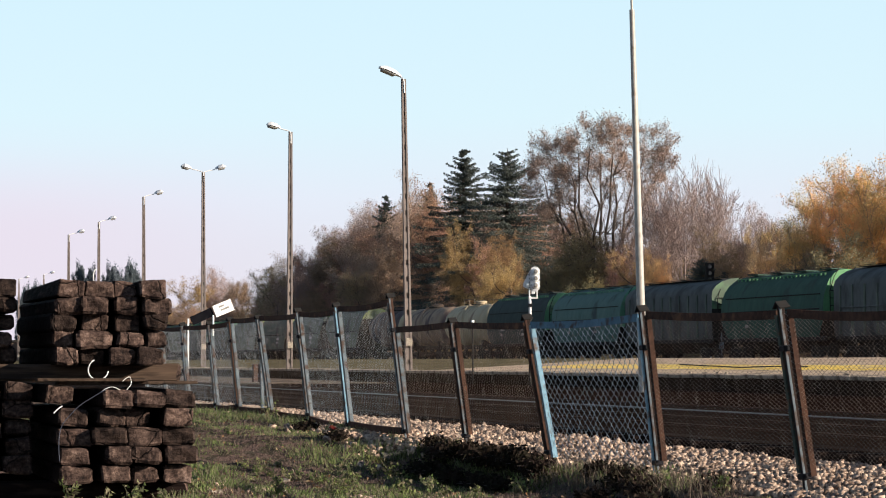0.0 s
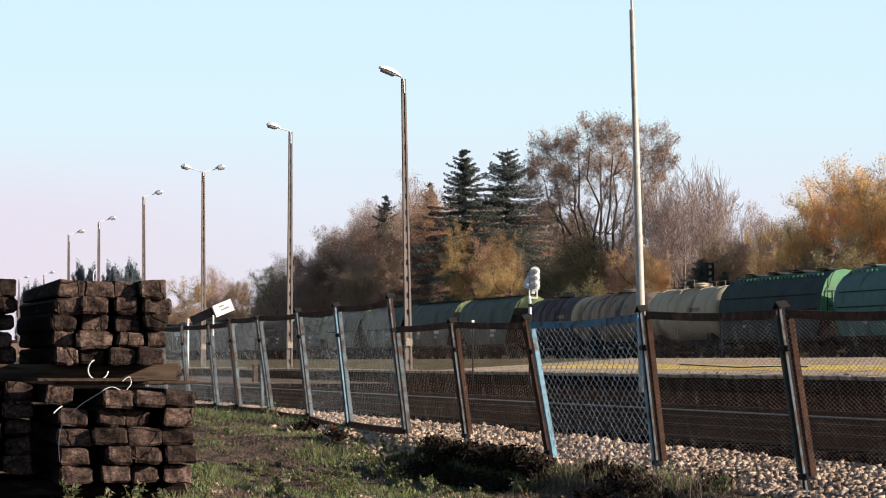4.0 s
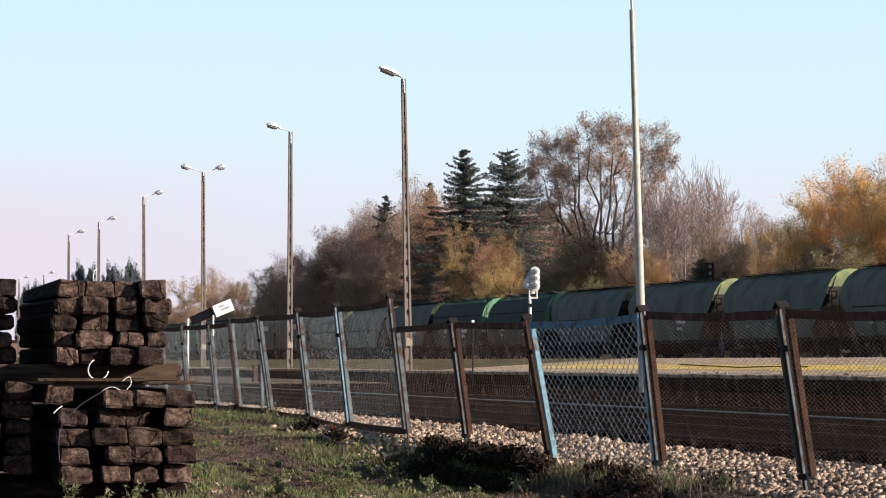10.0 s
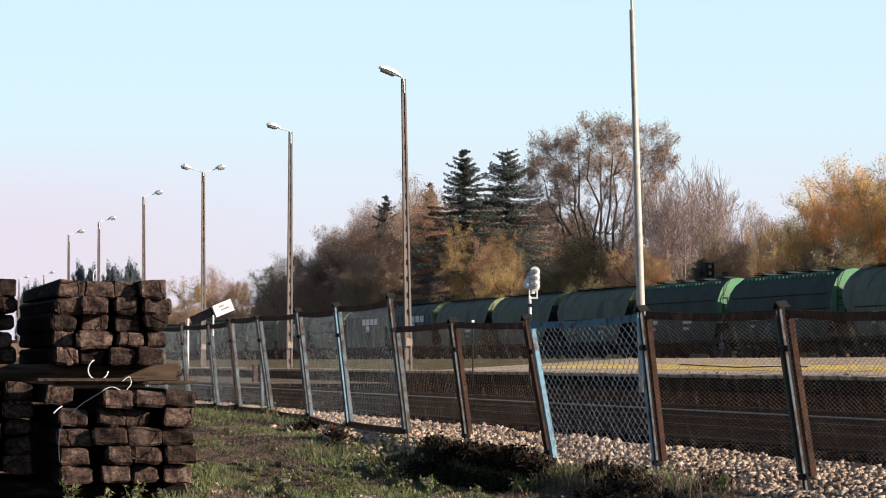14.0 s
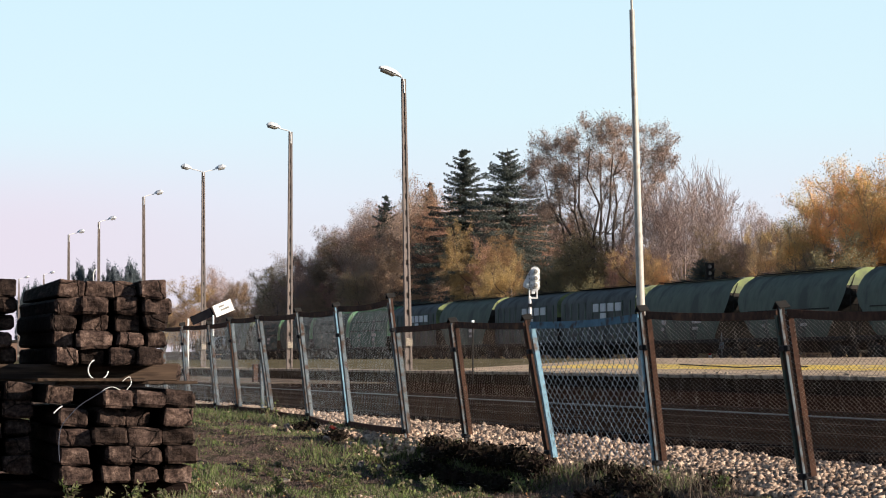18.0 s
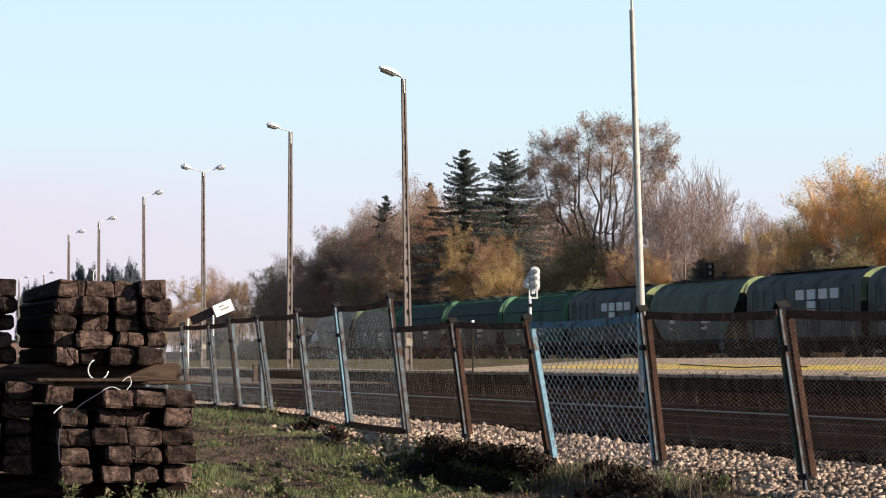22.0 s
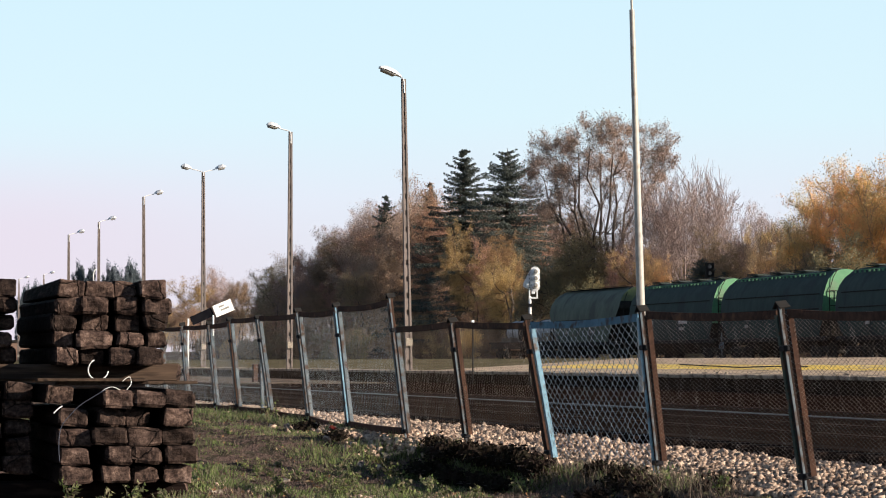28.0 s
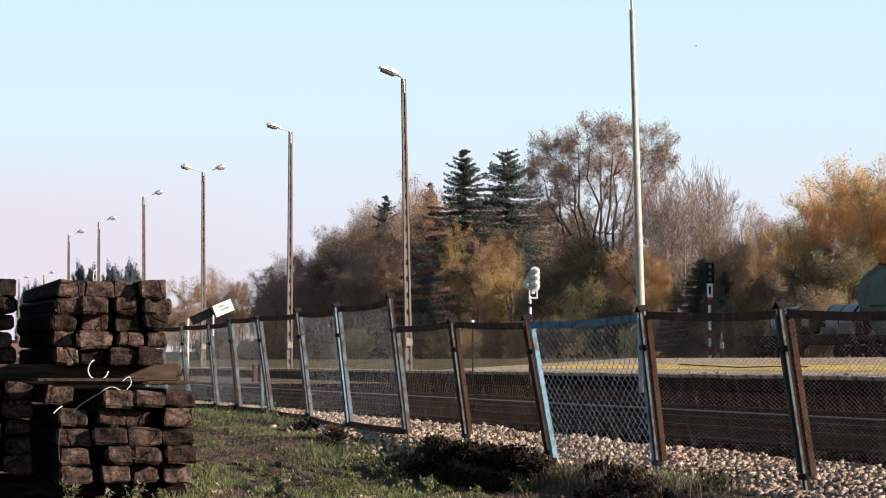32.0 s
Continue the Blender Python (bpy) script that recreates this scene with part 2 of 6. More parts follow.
def end_grain(name):
    """Weathered sleeper ends: mottled brown, dark splits, each sleeper toned by itself."""
    m = bpy.data.materials.new(name)
    m.use_nodes = True
    n, l = m.node_tree.nodes, m.node_tree.links
    p = n["Principled BSDF"]
    p.inputs["Roughness"].default_value = 0.85
    p.inputs["Specular IOR Level"].default_value = 0.12
    tc, oi, shift = n.new("ShaderNodeTexCoord"), n.new("ShaderNodeObjectInfo"), n.new("ShaderNodeVectorMath")
    shift.operation = "MULTIPLY_ADD"
    l.new(oi.outputs["Random"], shift.inputs[0])
    shift.inputs[1].default_value = (37.0, 19.0, 53.0)
    l.new(tc.outputs["Object"], shift.inputs[2])
    fine, broad, warp = n.new("ShaderNodeTexNoise"), n.new("ShaderNodeTexNoise"), n.new("ShaderNodeVectorMath")
    for k, size, detail in ((fine, 34.0, 5), (broad, 9.0, 3)):
        k.inputs["Scale"].default_value, k.inputs["Detail"].default_value = size, detail
        k.inputs["Roughness"].default_value = 0.65
        l.new(shift.outputs["Vector"], k.inputs["Vector"])
    warp.operation = "MULTIPLY_ADD"
    l.new(broad.outputs["Color"], warp.inputs[0])
    warp.inputs[1].default_value = (0.07, 0.07, 0.07)
    l.new(shift.outputs["Vector"], warp.inputs[2])
    split = n.new("ShaderNodeTexVoronoi")
    split.feature = "DISTANCE_TO_EDGE"
    split.inputs["Scale"].default_value = 1.7
    l.new(warp.outputs["Vector"], split.inputs["Vector"])
    both = n.new("ShaderNodeMath")
    both.operation = "ADD"
    l.new(fine.outputs["Fac"], both.inputs[0])
    l.new(broad.outputs["Fac"], both.inputs[1])
    ramp = n.new("ShaderNodeValToRGB")
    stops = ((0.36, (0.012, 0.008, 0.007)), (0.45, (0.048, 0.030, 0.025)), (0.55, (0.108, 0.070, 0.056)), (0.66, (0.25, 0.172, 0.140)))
    while len(ramp.color_ramp.elements) < 4:
        ramp.color_ramp.elements.new(0.5)
    for e, (at, c) in zip(ramp.color_ramp.elements, stops):
        e.position, e.color = at, lin(*c)
    half = n.new("ShaderNodeMath")
    half.operation = "MULTIPLY"
    half.inputs[1].default_value = 0.5
    l.new(both.outputs[0], half.inputs[0])
    l.new(half.outputs[0], ramp.inputs["Fac"])
    gap = n.new("ShaderNodeMapRange")
    gap.inputs["From Max"].default_value = 0.016
    gap.inputs["To Min"].default_value = 0.15
    l.new(split.outputs["Distance"], gap.inputs["Value"])
    tone = n.new("ShaderNodeMapRange")
    tone.inputs["To Min"].default_value, tone.inputs["To Max"].default_value = 0.24, 0.88
    l.new(oi.outputs["Random"], tone.inputs["Value"])
    value = n.new("ShaderNodeMath")
    value.operation = "MULTIPLY"
    l.new(gap.outputs["Result"], value.inputs[0])
    l.new(tone.outputs["Result"], value.inputs[1])
    hv = n.new("ShaderNodeHueSaturation")
    l.new(value.outputs[0], hv.inputs["Value"])
    l.new(ramp.outputs["Color"], hv.inputs["Color"])
    l.new(hv.outputs["Color"], p.inputs["Base Color"])
    rise = n.new("ShaderNodeMath")
    rise.operation = "MULTIPLY"
    l.new(half.outputs[0], rise.inputs[0])
    l.new(gap.outputs["Result"], rise.inputs[1])
    bp = n.new("ShaderNodeBump")
    bp.inputs["Strength"].default_value, bp.inputs["Distance"].default_value = 0.8, 0.03
    l.new(rise.outputs[0], bp.inputs["Height"])
    l.new(bp.outputs["Normal"], p.inputs["Normal"])
    return m


TIMBER_END = end_grain("weathered_end_grain")
PLANK = surface("weathered_plank", (0.040, 0.027, 0.020), (0.085, 0.058, 0.042), 0.85, fine=12, broad=2.0, bump=0.5, depth=0.01, c3=(0.024, 0.017, 0.014), spread=0.25, stretch=(3.0, 0.25, 3.0), c3_cut=0.58, gloss=0.05)
RUST = surface("rusty_angle_iron", (0.036, 0.021, 0.017), (0.076, 0.041, 0.029), 0.85, fine=18, broad=2.5, bump=0.4, depth=0.005, c3=(0.115, 0.058, 0.037), c3_cut=0.62)
# rust darkened to carry the shade of the posts' sunless side
SHADE_RUST = surface("shade_dark_rusty_iron", (0.016, 0.012, 0.011), (0.036, 0.023, 0.019), 0.7, fine=18, broad=2.5, bump=0.4, depth=0.005, c3=(0.07, 0.040, 0.030), c3_cut=0.64)
BLUE = surface("flaking_blue_paint", (0.13, 0.25, 0.34), (0.20, 0.36, 0.46), 0.5, fine=14, broad=2.5, bump=0.3, depth=0.004, c3=(0.10, 0.065, 0.05), c3_cut=0.61, gloss=0.5)
# the same blue with the top bar's shade mixed in
BLUE_SHADE = surface("shaded_blue_paint", (0.048, 0.115, 0.175), (0.075, 0.165, 0.24), 0.6, fine=14, broad=2.5, bump=0.3, depth=0.004, c3=(0.05, 0.045, 0.045), c3_cut=0.60, gloss=0.1)
GREYBLUE = surface("faded_blue_grey_paint", (0.085, 0.105, 0.12), (0.155, 0.185, 0.205), 0.65, fine=14, broad=2.5, bump=0.3, depth=0.004, c3=(0.075, 0.05, 0.04), c3_cut=0.54)
DARKGREEN = surface("dark_green_paint", (0.03, 0.045, 0.04), (0.06, 0.08, 0.07), 0.55, fine=14, broad=2.5, bump=0.3, depth=0.004, c3=(0.13, 0.07, 0.045), c3_cut=0.6)
WIRE = surface("galvanised_wire", (0.20, 0.215, 0.235), (0.34, 0.36, 0.385), 0.5, 0.5, fine=30, broad=4, bump=0.0, c3=(0.12, 0.085, 0.06), c3_cut=0.58, gloss=0.3)
WIRE_BLUE = surface("blue_painted_wire", (0.15, 0.19, 0.23), (0.36, 0.42, 0.48), 0.42, 1.0, fine=40, broad=4, bump=0.0, c3=(0.10, 0.09, 0.09), c3_cut=0.58, gloss=0.5)
# c3 paints pale glints of light along the rusted wire
WIRE_RUST = surface("rusted_wire_with_glints", (0.055, 0.040, 0.034), (0.15, 0.115, 0.095), 0.42, 0.7, fine=40, broad=2, bump=0.0, c3=(0.24, 0.21, 0.19), c3_cut=0.60)
LAMP_POST = surface("lattice_post_concrete", (0.135, 0.112, 0.102), (0.22, 0.185, 0.168), 0.9, fine=10, broad=0.8, bump=0.3, depth=0.01)
ALU = surface("lantern_aluminium", (0.62, 0.62, 0.62), (0.78, 0.78, 0.77), 0.4, 0.2, fine=6, broad=2, bump=0.0, gloss=0.4)
GLASS_DULL = surface("dull_lantern_glass", (0.20, 0.19, 0.17), (0.30, 0.29, 0.27), 0.2, fine=6, broad=2, bump=0.0, gloss=0.4)
MAST_PAINT = surface("pale_grey_mast_paint", (0.30, 0.28, 0.25), (0.42, 0.39, 0.35), 0.5, 0.1, fine=7, broad=0.7, bump=0.1, c3=(0.22, 0.17, 0.13), c3_cut=0.62, gloss=0.3)
CASING = surface("weathered_white_casing", (0.50, 0.50, 0.51), (0.66, 0.66, 0.66), 0.5, fine=10, broad=4, bump=0.05, c3=(0.24, 0.24, 0.25), c3_cut=0.58, gloss=0.3)
WHITE = surface("white_enamel", (0.72, 0.72, 0.70), (0.82, 0.82, 0.80), 0.45, fine=10, broad=2, bump=0.05, gloss=0.4)
BLACK = surface("matt_black_paint", (0.012, 0.012, 0.014), (0.022, 0.022, 0.026), 0.6, fine=10, broad=2, bump=0.1)
RED = surface("signal_red_paint", (0.40, 0.035, 0.03), (0.50, 0.06, 0.045), 0.55, fine=10, broad=2, bump=0.05)
G_TEAL = surface("teal_wagon_paint", (0.105, 0.24, 0.15), (0.13, 0.28, 0.175), 0.7, fine=3, broad=0.35, bump=0.1, depth=0.01, c3=(0.13, 0.20, 0.13), c3_cut=0.62)
G_GREEN = surface("bright_green_wagon_paint", (0.105, 0.235, 0.115), (0.13, 0.275, 0.14), 0.7, fine=3, broad=0.35, bump=0.1, depth=0.01, c3=(0.13, 0.21, 0.12), c3_cut=0.62)
G_DARK = surface("green_wagon_paint", (0.095, 0.215, 0.118), (0.12, 0.255, 0.142), 0.7, fine=3, broad=0.35, bump=0.1, depth=0.01, c3=(0.13, 0.20, 0.13), c3_cut=0.62)
OLIVE = surface("olive_wagon_paint", (0.175, 0.215, 0.090), (0.22, 0.26, 0.115), 0.75, fine=3, broad=0.35, bump=0.1, depth=0.01, c3=(0.13, 0.15, 0.09), c3_cut=0.58)
# wagon sides: grime, and the shade of the sunless side mixed into the colour
GRIME_SHADE_TEAL = surface("grimy_shaded_teal_side", (0.090, 0.150, 0.134), (0.118, 0.186, 0.166), 0.8, fine=3, broad=0.35, bump=0.1, depth=0.01, c3=(0.066, 0.085, 0.080), c3_cut=0.60, stretch=(1, 1, 0.5))
GRIME_SHADE_GREEN = surface("grimy_shaded_green_side", (0.048, 0.088, 0.068), (0.062, 0.110, 0.084), 0.8, fine=3, broad=0.35, bump=0.1, depth=0.01, c3=(0.050, 0.070, 0.058), c3_cut=0.58, stretch=(1, 1, 0.5))
GRIME_SHADE_DARK = surface("grimy_shaded_dark_side", (0.043, 0.058, 0.054), (0.058, 0.076, 0.069), 0.8, fine=3, broad=0.35, bump=0.1, depth=0.01, c3=(0.044, 0.052, 0.052), c3_cut=0.56, stretch=(1, 1, 0.5))
GRIME_SHADE_OLIVE = surface("dusty_shaded_grey_side", (0.098, 0.115, 0.095), (0.135, 0.154, 0.125), 0.8, fine=3, broad=0.35, bump=0.1, depth=0.01, c3=(0.085, 0.090, 0.080), c3_cut=0.55, stretch=(1, 1, 0.5))
# underframe soot; also serves as painted shade on the hopper ends
SOOT_SHADE = surface("underframe_soot_and_end_shade", (0.020, 0.019, 0.018), (0.040, 0.036, 0.033), 0.85, fine=6, broad=1, bump=0.2)
PLACARD = surface("pale_wagon_placard", (0.50, 0.50, 0.50), (0.64, 0.64, 0.64), 0.7, fine=4, broad=0.6, bump=0.0)
CREAM = surface("cream_tank_paint", (0.44, 0.355, 0.235), (0.52, 0.43, 0.30), 0.8, fine=0.9, broad=0.3, bump=0.05, c3=(0.28, 0.20, 0.14), c3_cut=0.60, gloss=0.03, stretch=(1, 1, 0.35))
TAN = surface("oil_streaked_tan_tank", (0.30, 0.215, 0.155), (0.39, 0.29, 0.205), 0.8, fine=0.9, broad=0.3, bump=0.05, c3=(0.13, 0.095, 0.09), c3_cut=0.55, gloss=0.03, stretch=(1, 1, 0.35))
MURK = surface("dirty_brown_tank", (0.11, 0.085, 0.08), (0.19, 0.145, 0.125), 0.8, fine=0.9, broad=0.3, bump=0.05, c3=(0.055, 0.05, 0.06), c3_cut=0.52, gloss=0.03, stretch=(1, 1, 0.35))
SILVER = surface("silver_drum_sheet", (0.26, 0.26, 0.27), (0.36, 0.36, 0.37), 0.5, 0.3, fine=4, broad=0.8, bump=0.1)
RUST_TAN = surface("tan_frame_paint", (0.16, 0.13, 0.10), (0.23, 0.19, 0.145), 0.7, fine=6, broad=1, bump=0.1)
BARK = surface("tree_bark", (0.07, 0.057, 0.05), (0.14, 0.115, 0.10), 0.95, fine=6, broad=1.0, bump=0.5, depth=0.02, stretch=(1, 1, 0.3))
GREYBARK = surface("grey_bark", (0.195, 0.150, 0.138), (0.32, 0.245, 0.222), 0.95, fine=6, broad=1.0, bump=0.5, depth=0.02, stretch=(1, 1, 0.3))
LEAF_BROWN = foliage("russet_leaves", [(0.32, 0.190, 0.155), (0.40, 0.230, 0.170), (0.44, 0.266, 0.176), (0.28, 0.192, 0.166)], 0.5, 0.3)
LEAF_GOLD = foliage("golden_leaves", [(0.80, 0.50, 0.20), (0.90, 0.67, 0.30), (0.58, 0.45, 0.23), (0.84, 0.45, 0.19), (0.72, 0.56, 0.27)], 0.55, 0.18)
LEAF_AMBER = foliage("amber_leaves", [(0.41, 0.275, 0.14), (0.58, 0.39, 0.17), (0.34, 0.255, 0.155), (0.45, 0.26, 0.145)], 0.5, 0.3)
LEAF_OLIVE = foliage("olive_leaves", [(0.265, 0.198, 0.145), (0.34, 0.248, 0.158), (0.375, 0.252, 0.168), (0.235, 0.188, 0.145)], 0.5, 0.3)
LEAF_DULL = foliage("withered_leaves", [(0.34, 0.244, 0.205), (0.42, 0.30, 0.238), (0.29, 0.218, 0.188), (0.36, 0.272, 0.207)], 0.45)
LEAF_GREEN = foliage("dark_green_leaves", [(0.23, 0.198, 0.120), (0.29, 0.235, 0.135), (0.195, 0.172, 0.124)], 0.5)
NEEDLE = foliage("spruce_needles", [(0.080, 0.094, 0.084), (0.120, 0.134, 0.116), (0.094, 0.108, 0.098)], 0.35, 0.2)
# distance haze is mixed into this leaf colour as a blue-grey tint
LEAF_FAR = foliage("far_haze_tinted_leaves", [(0.105, 0.128, 0.145), (0.135, 0.155, 0.168)], 0.3, 0.1)
GRASS = foliage("autumn_grass", [(0.112, 0.152, 0.052), (0.188, 0.228, 0.084), (0.22, 0.18, 0.13), (0.066, 0.078, 0.041)], 0.4)
GRASS_DRY = foliage("dry_grass", [(0.165, 0.122, 0.098), (0.12, 0.089, 0.072), (0.22, 0.172, 0.138), (0.08, 0.062, 0.052)], 0.25)
LITTER = foliage("fallen_leaves", [(0.24, 0.17, 0.095), (0.17, 0.10, 0.045), (0.30, 0.24, 0.15), (0.12, 0.07, 0.04)], 0.1)
PLASTIC = surface("pale_packing_strap", (0.68, 0.67, 0.64), (0.80, 0.79, 0.76), 0.5, fine=20, broad=4, bump=0.0)
STRAP = surface("blued_steel_strap", (0.05, 0.055, 0.075), (0.10, 0.11, 0.14), 0.5, 0.5, fine=20, broad=4, bump=0.0)
BRICKRED = surface("far_brick_wall", (0.13, 0.085, 0.07), (0.18, 0.12, 0.095), 0.95, fine=2, broad=0.2, bump=0.2, gloss=0.0)
FEATHER = surface("dark_feathers", (0.02, 0.02, 0.022), (0.04, 0.04, 0.045), 0.8, fine=20, broad=6, bump=0.1)
# near-black leaves that stand in for the shade along the fence foot
BRAMBLE = foliage("shade_dark_bramble", [(0.020, 0.015, 0.013), (0.034, 0.025, 0.020), (0.026, 0.025, 0.016)], 0.15)
# weed colour darkened for the shade on the bank
BANK_WEED = foliage("shade_dark_bank_weeds", [(0.045, 0.05, 0.02), (0.08, 0.085, 0.03), (0.06, 0.045, 0.028)], 0.2)
# ribbed wagon side, its shade mixed into the slate colour
GRIME_SHADE_RIB = surface("shaded_slate_grey_ribbed_side", (0.090, 0.094, 0.092), (0.121, 0.127, 0.122), 0.8, fine=3, broad=0.35, bump=0.1, depth=0.01, c3=(0.068, 0.066, 0.063), c3_cut=0.55, stretch=(1, 1, 0.5))
OLIVE_DULL = surface("dull_green_wagon_paint", (0.10, 0.17, 0.10), (0.13, 0.21, 0.125), 0.8, fine=3, broad=0.35, bump=0.1, depth=0.01, c3=(0.09, 0.12, 0.09), c3_cut=0.56)
LEAF_PALE = foliage("pale_yellow_leaves", [(0.70, 0.54, 0.28), (0.80, 0.64, 0.36), (0.56, 0.44, 0.23), (0.68, 0.46, 0.21)], 0.5)
EDGE_SLAB = surface("stained_edging_concrete", (0.27, 0.22, 0.175), (0.38, 0.315, 0.25), 0.9, fine=9, broad=1.2, bump=0.4, depth=0.01, c3=(0.14, 0.11, 0.085), c3_cut=0.55, gloss=0.0)
RAG = surface("faded_red_cloth", (0.14, 0.022, 0.018), (0.22, 0.04, 0.03), 0.95, fine=30, broad=5, bump=0.4, depth=0.01, gloss=0.0)
PLATE_BACK = surface("dark_plate_back", (0.005, 0.005, 0.007), (0.009, 0.009, 0.011), 0.9, fine=10, broad=2, bump=0.05, gloss=0.0)

# ---- ground, yard, tracks, platform ----


def ease(a, b, x):
    """Smooth step from 0 at a to 1 at b."""
    x = min(1.0, max(0.0, (x - a) / (b - a)))
    return x * x * (3 - 2 * x)


def ground_z(u, v):
    """Height of the ground: a grassy verge that rises slowly, then the flat yard, then the main line's bed."""
    verge = 0.29 * ease(18, 42, v)
    yard = 0.24 - 0.09 * ease(32, 20, v)
    z = verge + (yard - verge) * ease(8.2, 9.6, u)
    z += 0.62 * ease(36, 40, u) + 1.8 * ease(58.5, 66, u) * ease(60, 90, v)
    # hollow added before the fence so that its bank throws shade
    z -= 0.32 * ease(8.1, 7.6, u) * ease(3.6, 5.6, u) * ease(31.5, 27.5, v) * (0.5 + 0.5 * ease(21.5, 24.5, v))
    near = (1.0 - ease(10, 14, abs(u))) * (1.0 - 0.92 * ease(7.3, 8.2, u))
    rough = 0.07 * noise.noise(Vector((u * 0.8, v * 0.8, 0.0))) + 0.05 * noise.noise(Vector((u * 2.9, v * 2.3, 5.0)))
    return z + near * rough * ease(120, 60, v)


def fence_u(v):
    """Where the fence stands across the tracks, at v along them."""
    return 8.39 - 0.037 * (min(v, 48.0) - 21.7)


def ground():
    us = [-4000, -1200, -400, -150, -60, -30, -18] + [i * 0.5 - 12 for i in range(24)] + [i * 0.2 for i in range(55)] + [12, 16, 26, 36, 37, 38, 39, 40, 46, 58, 60, 62, 64, 66, 90, 150, 400, 1200, 4000]
    vs = [-900, -300, -100, -40, -15, 0] + [6 + i * 0.5 for i in range(16)] + [14 + i * 0.25 for i in range(128)] + [46, 50, 54, 58, 64, 74, 90, 120, 180, 260, 400, 700, 1400, 4500]
    us = sorted(set(us))
    verts = [(u, v, ground_z(u, v)) for v in vs for u in us]
    n = len(us)
    faces = [(j * n + i, j * n + i + 1, (j + 1) * n + i + 1, (j + 1) * n + i) for j in range(len(vs) - 1) for i in range(n - 1)]
    g = Geo().add(verts, faces)
    solid("ground", g, SOIL, "patchy autumn grass and bare soil verge beside the railway", "ground", kind="structure", smooth=60)


def strip(name, u0, u1, v0, v1, z0, z1, material, label, kind="structure", thick=0.25, step=4.0, rough=0.0, near_edge=None, edge_z=None):
    """A slab of ground between u0 and u1, z0 and z1 at its two edges."""
    g = Geo()
    n = max(1, int((v1 - v0) / step))
    cols = 5
    top = []
    for j in range(n + 1):
        v = v0 + (v1 - v0) * j / n
        for i in range(cols):
            k = i / (cols - 1)
            if near_edge:
                u0 = near_edge(v)
            low = edge_z(v) if edge_z and i == 0 else z0 + (z1 - z0) * k
            w = rough * noise.noise(Vector((u0 + k * 3.1, v * 0.7, 4.0)))
            top.append((u0 + (u1 - u0) * k + (w if i in (0, cols - 1) else 0), v, low + w * 0.3))
    low = [(x, y, z - thick) for x, y, z in top]
    f = []
    m = len(top)
    for j in range(n):
        for i in range(cols - 1):
            a = j * cols + i
            f.append((a, a + 1, a + cols + 1, a + cols))
            f.append((m + a, m + a + cols, m + a + cols + 1, m + a + 1))
        for i in (0, cols - 1):
            a = j * cols + i
            f.append((a, a + cols, m + a + cols, m + a))
    for j in (0, n):
        for i in range(cols - 1):
            a = j * cols + i
            f.append((a, a + 1, m + a + 1, m + a))
    g.add(top + low, f)
    return solid(name, g, material, label, name.replace("_", " "), kind=kind, smooth=40)


RAIL_PROFILE = [(-0.07, 0.0), (0.07, 0.0), (0.07, 0.012), (0.012, 0.035), (0.012, 0.105), (0.033, 0.115), (0.033, 0.135), (-0.033, 0.135), (-0.033, 0.115), (-0.012, 0.105), (-0.012, 0.035), (-0.07, 0.012)]


def rail(u, z, v0, v1, shiny):
    """One rail with its head's running face as a part."""
    r = thing("rail", "long steel rail on timber sleepers, rusty sides", "rail", "rails", "structure", pose(u, 0, z))
    part("rail_body", Geo().sweep(RAIL_PROFILE, v0, v1), RAIL_RUST, r)
    head = Geo().box((0, (v0 + v1) / 2, 0.145), (0.05, v1 - v0, 0.018), 0.006)
    part("rail_head", head, STEEL if shiny else RAIL_RUST, r, "bright worn running surface" if shiny else "rusted running surface")


def sleepers_under(u, z, v0, v1, pitch, name):
    g = Geo()
    v = v0
    while v < v1:
        g.box((u, v, z), (2.5, 0.25, 0.12), 0.0)
        v += pitch
    solid(name, g, TIMBER, "dark oily sleepers bedded in stained ballast", "track sleepers", kind="stuff")


ground()
strip("track_bed", 8.86, 16.5, 6, 430, 0.305, 0.295, OILY_SHADED, "oil-stained dark brown ballast bed of the sidings", rough=0.10, near_edge=lambda v: fence_u(v) + 1.2, edge_z=lambda v: 0.19 + 0.10 * ease(22, 40, v))
# the yard's shadow is put into this dark colour
strip("yard_bed", 16.5, 27.0, 6, 92, 0.29, 0.29, OILY_SHADED, "dark yard ground below the platform, oil stain and shade in its colour", rough=0.0)
strip("gravel_strip", 16.5, 24.6, 92, 430, 0.30, 0.31, GRAVEL, "pale gravel strip between the sidings and the platform", rough=0.1)
# dark strip laid where the platform's shadow falls
strip("drain_strip", 24.6, 27.0, 92, 430, 0.285, 0.285, OILY_SHADED, "dark strip along the platform foot, coloured as in its shadow", rough=0.0)
strip("main_line_bed", 47.0, 58.5, -60, 700, 0.99, 0.99, OILY_SHADED, "dark ballast bed of the main line", rough=0.1)

# platform: body, sloped gravel top, concrete edging slabs and a yellow line
plat = thing("platform", "low freight platform with gravel top and dark wall", "platform", kind="structure")
body = Geo()
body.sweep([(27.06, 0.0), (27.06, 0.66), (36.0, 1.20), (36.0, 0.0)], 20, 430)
# wall colour already holds its shade
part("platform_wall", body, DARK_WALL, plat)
deck = [(27.45, 0.70), (27.45, 0.79), (36.1, 1.285), (36.1, 1.20)]
part("platform_top", Geo().sweep(deck, 20, 97), PAVED, plat, "pale trodden gravel surface")
part("platform_top", Geo().sweep(deck, 97, 430), WEEDY, plat, "weed-grown far stretch")
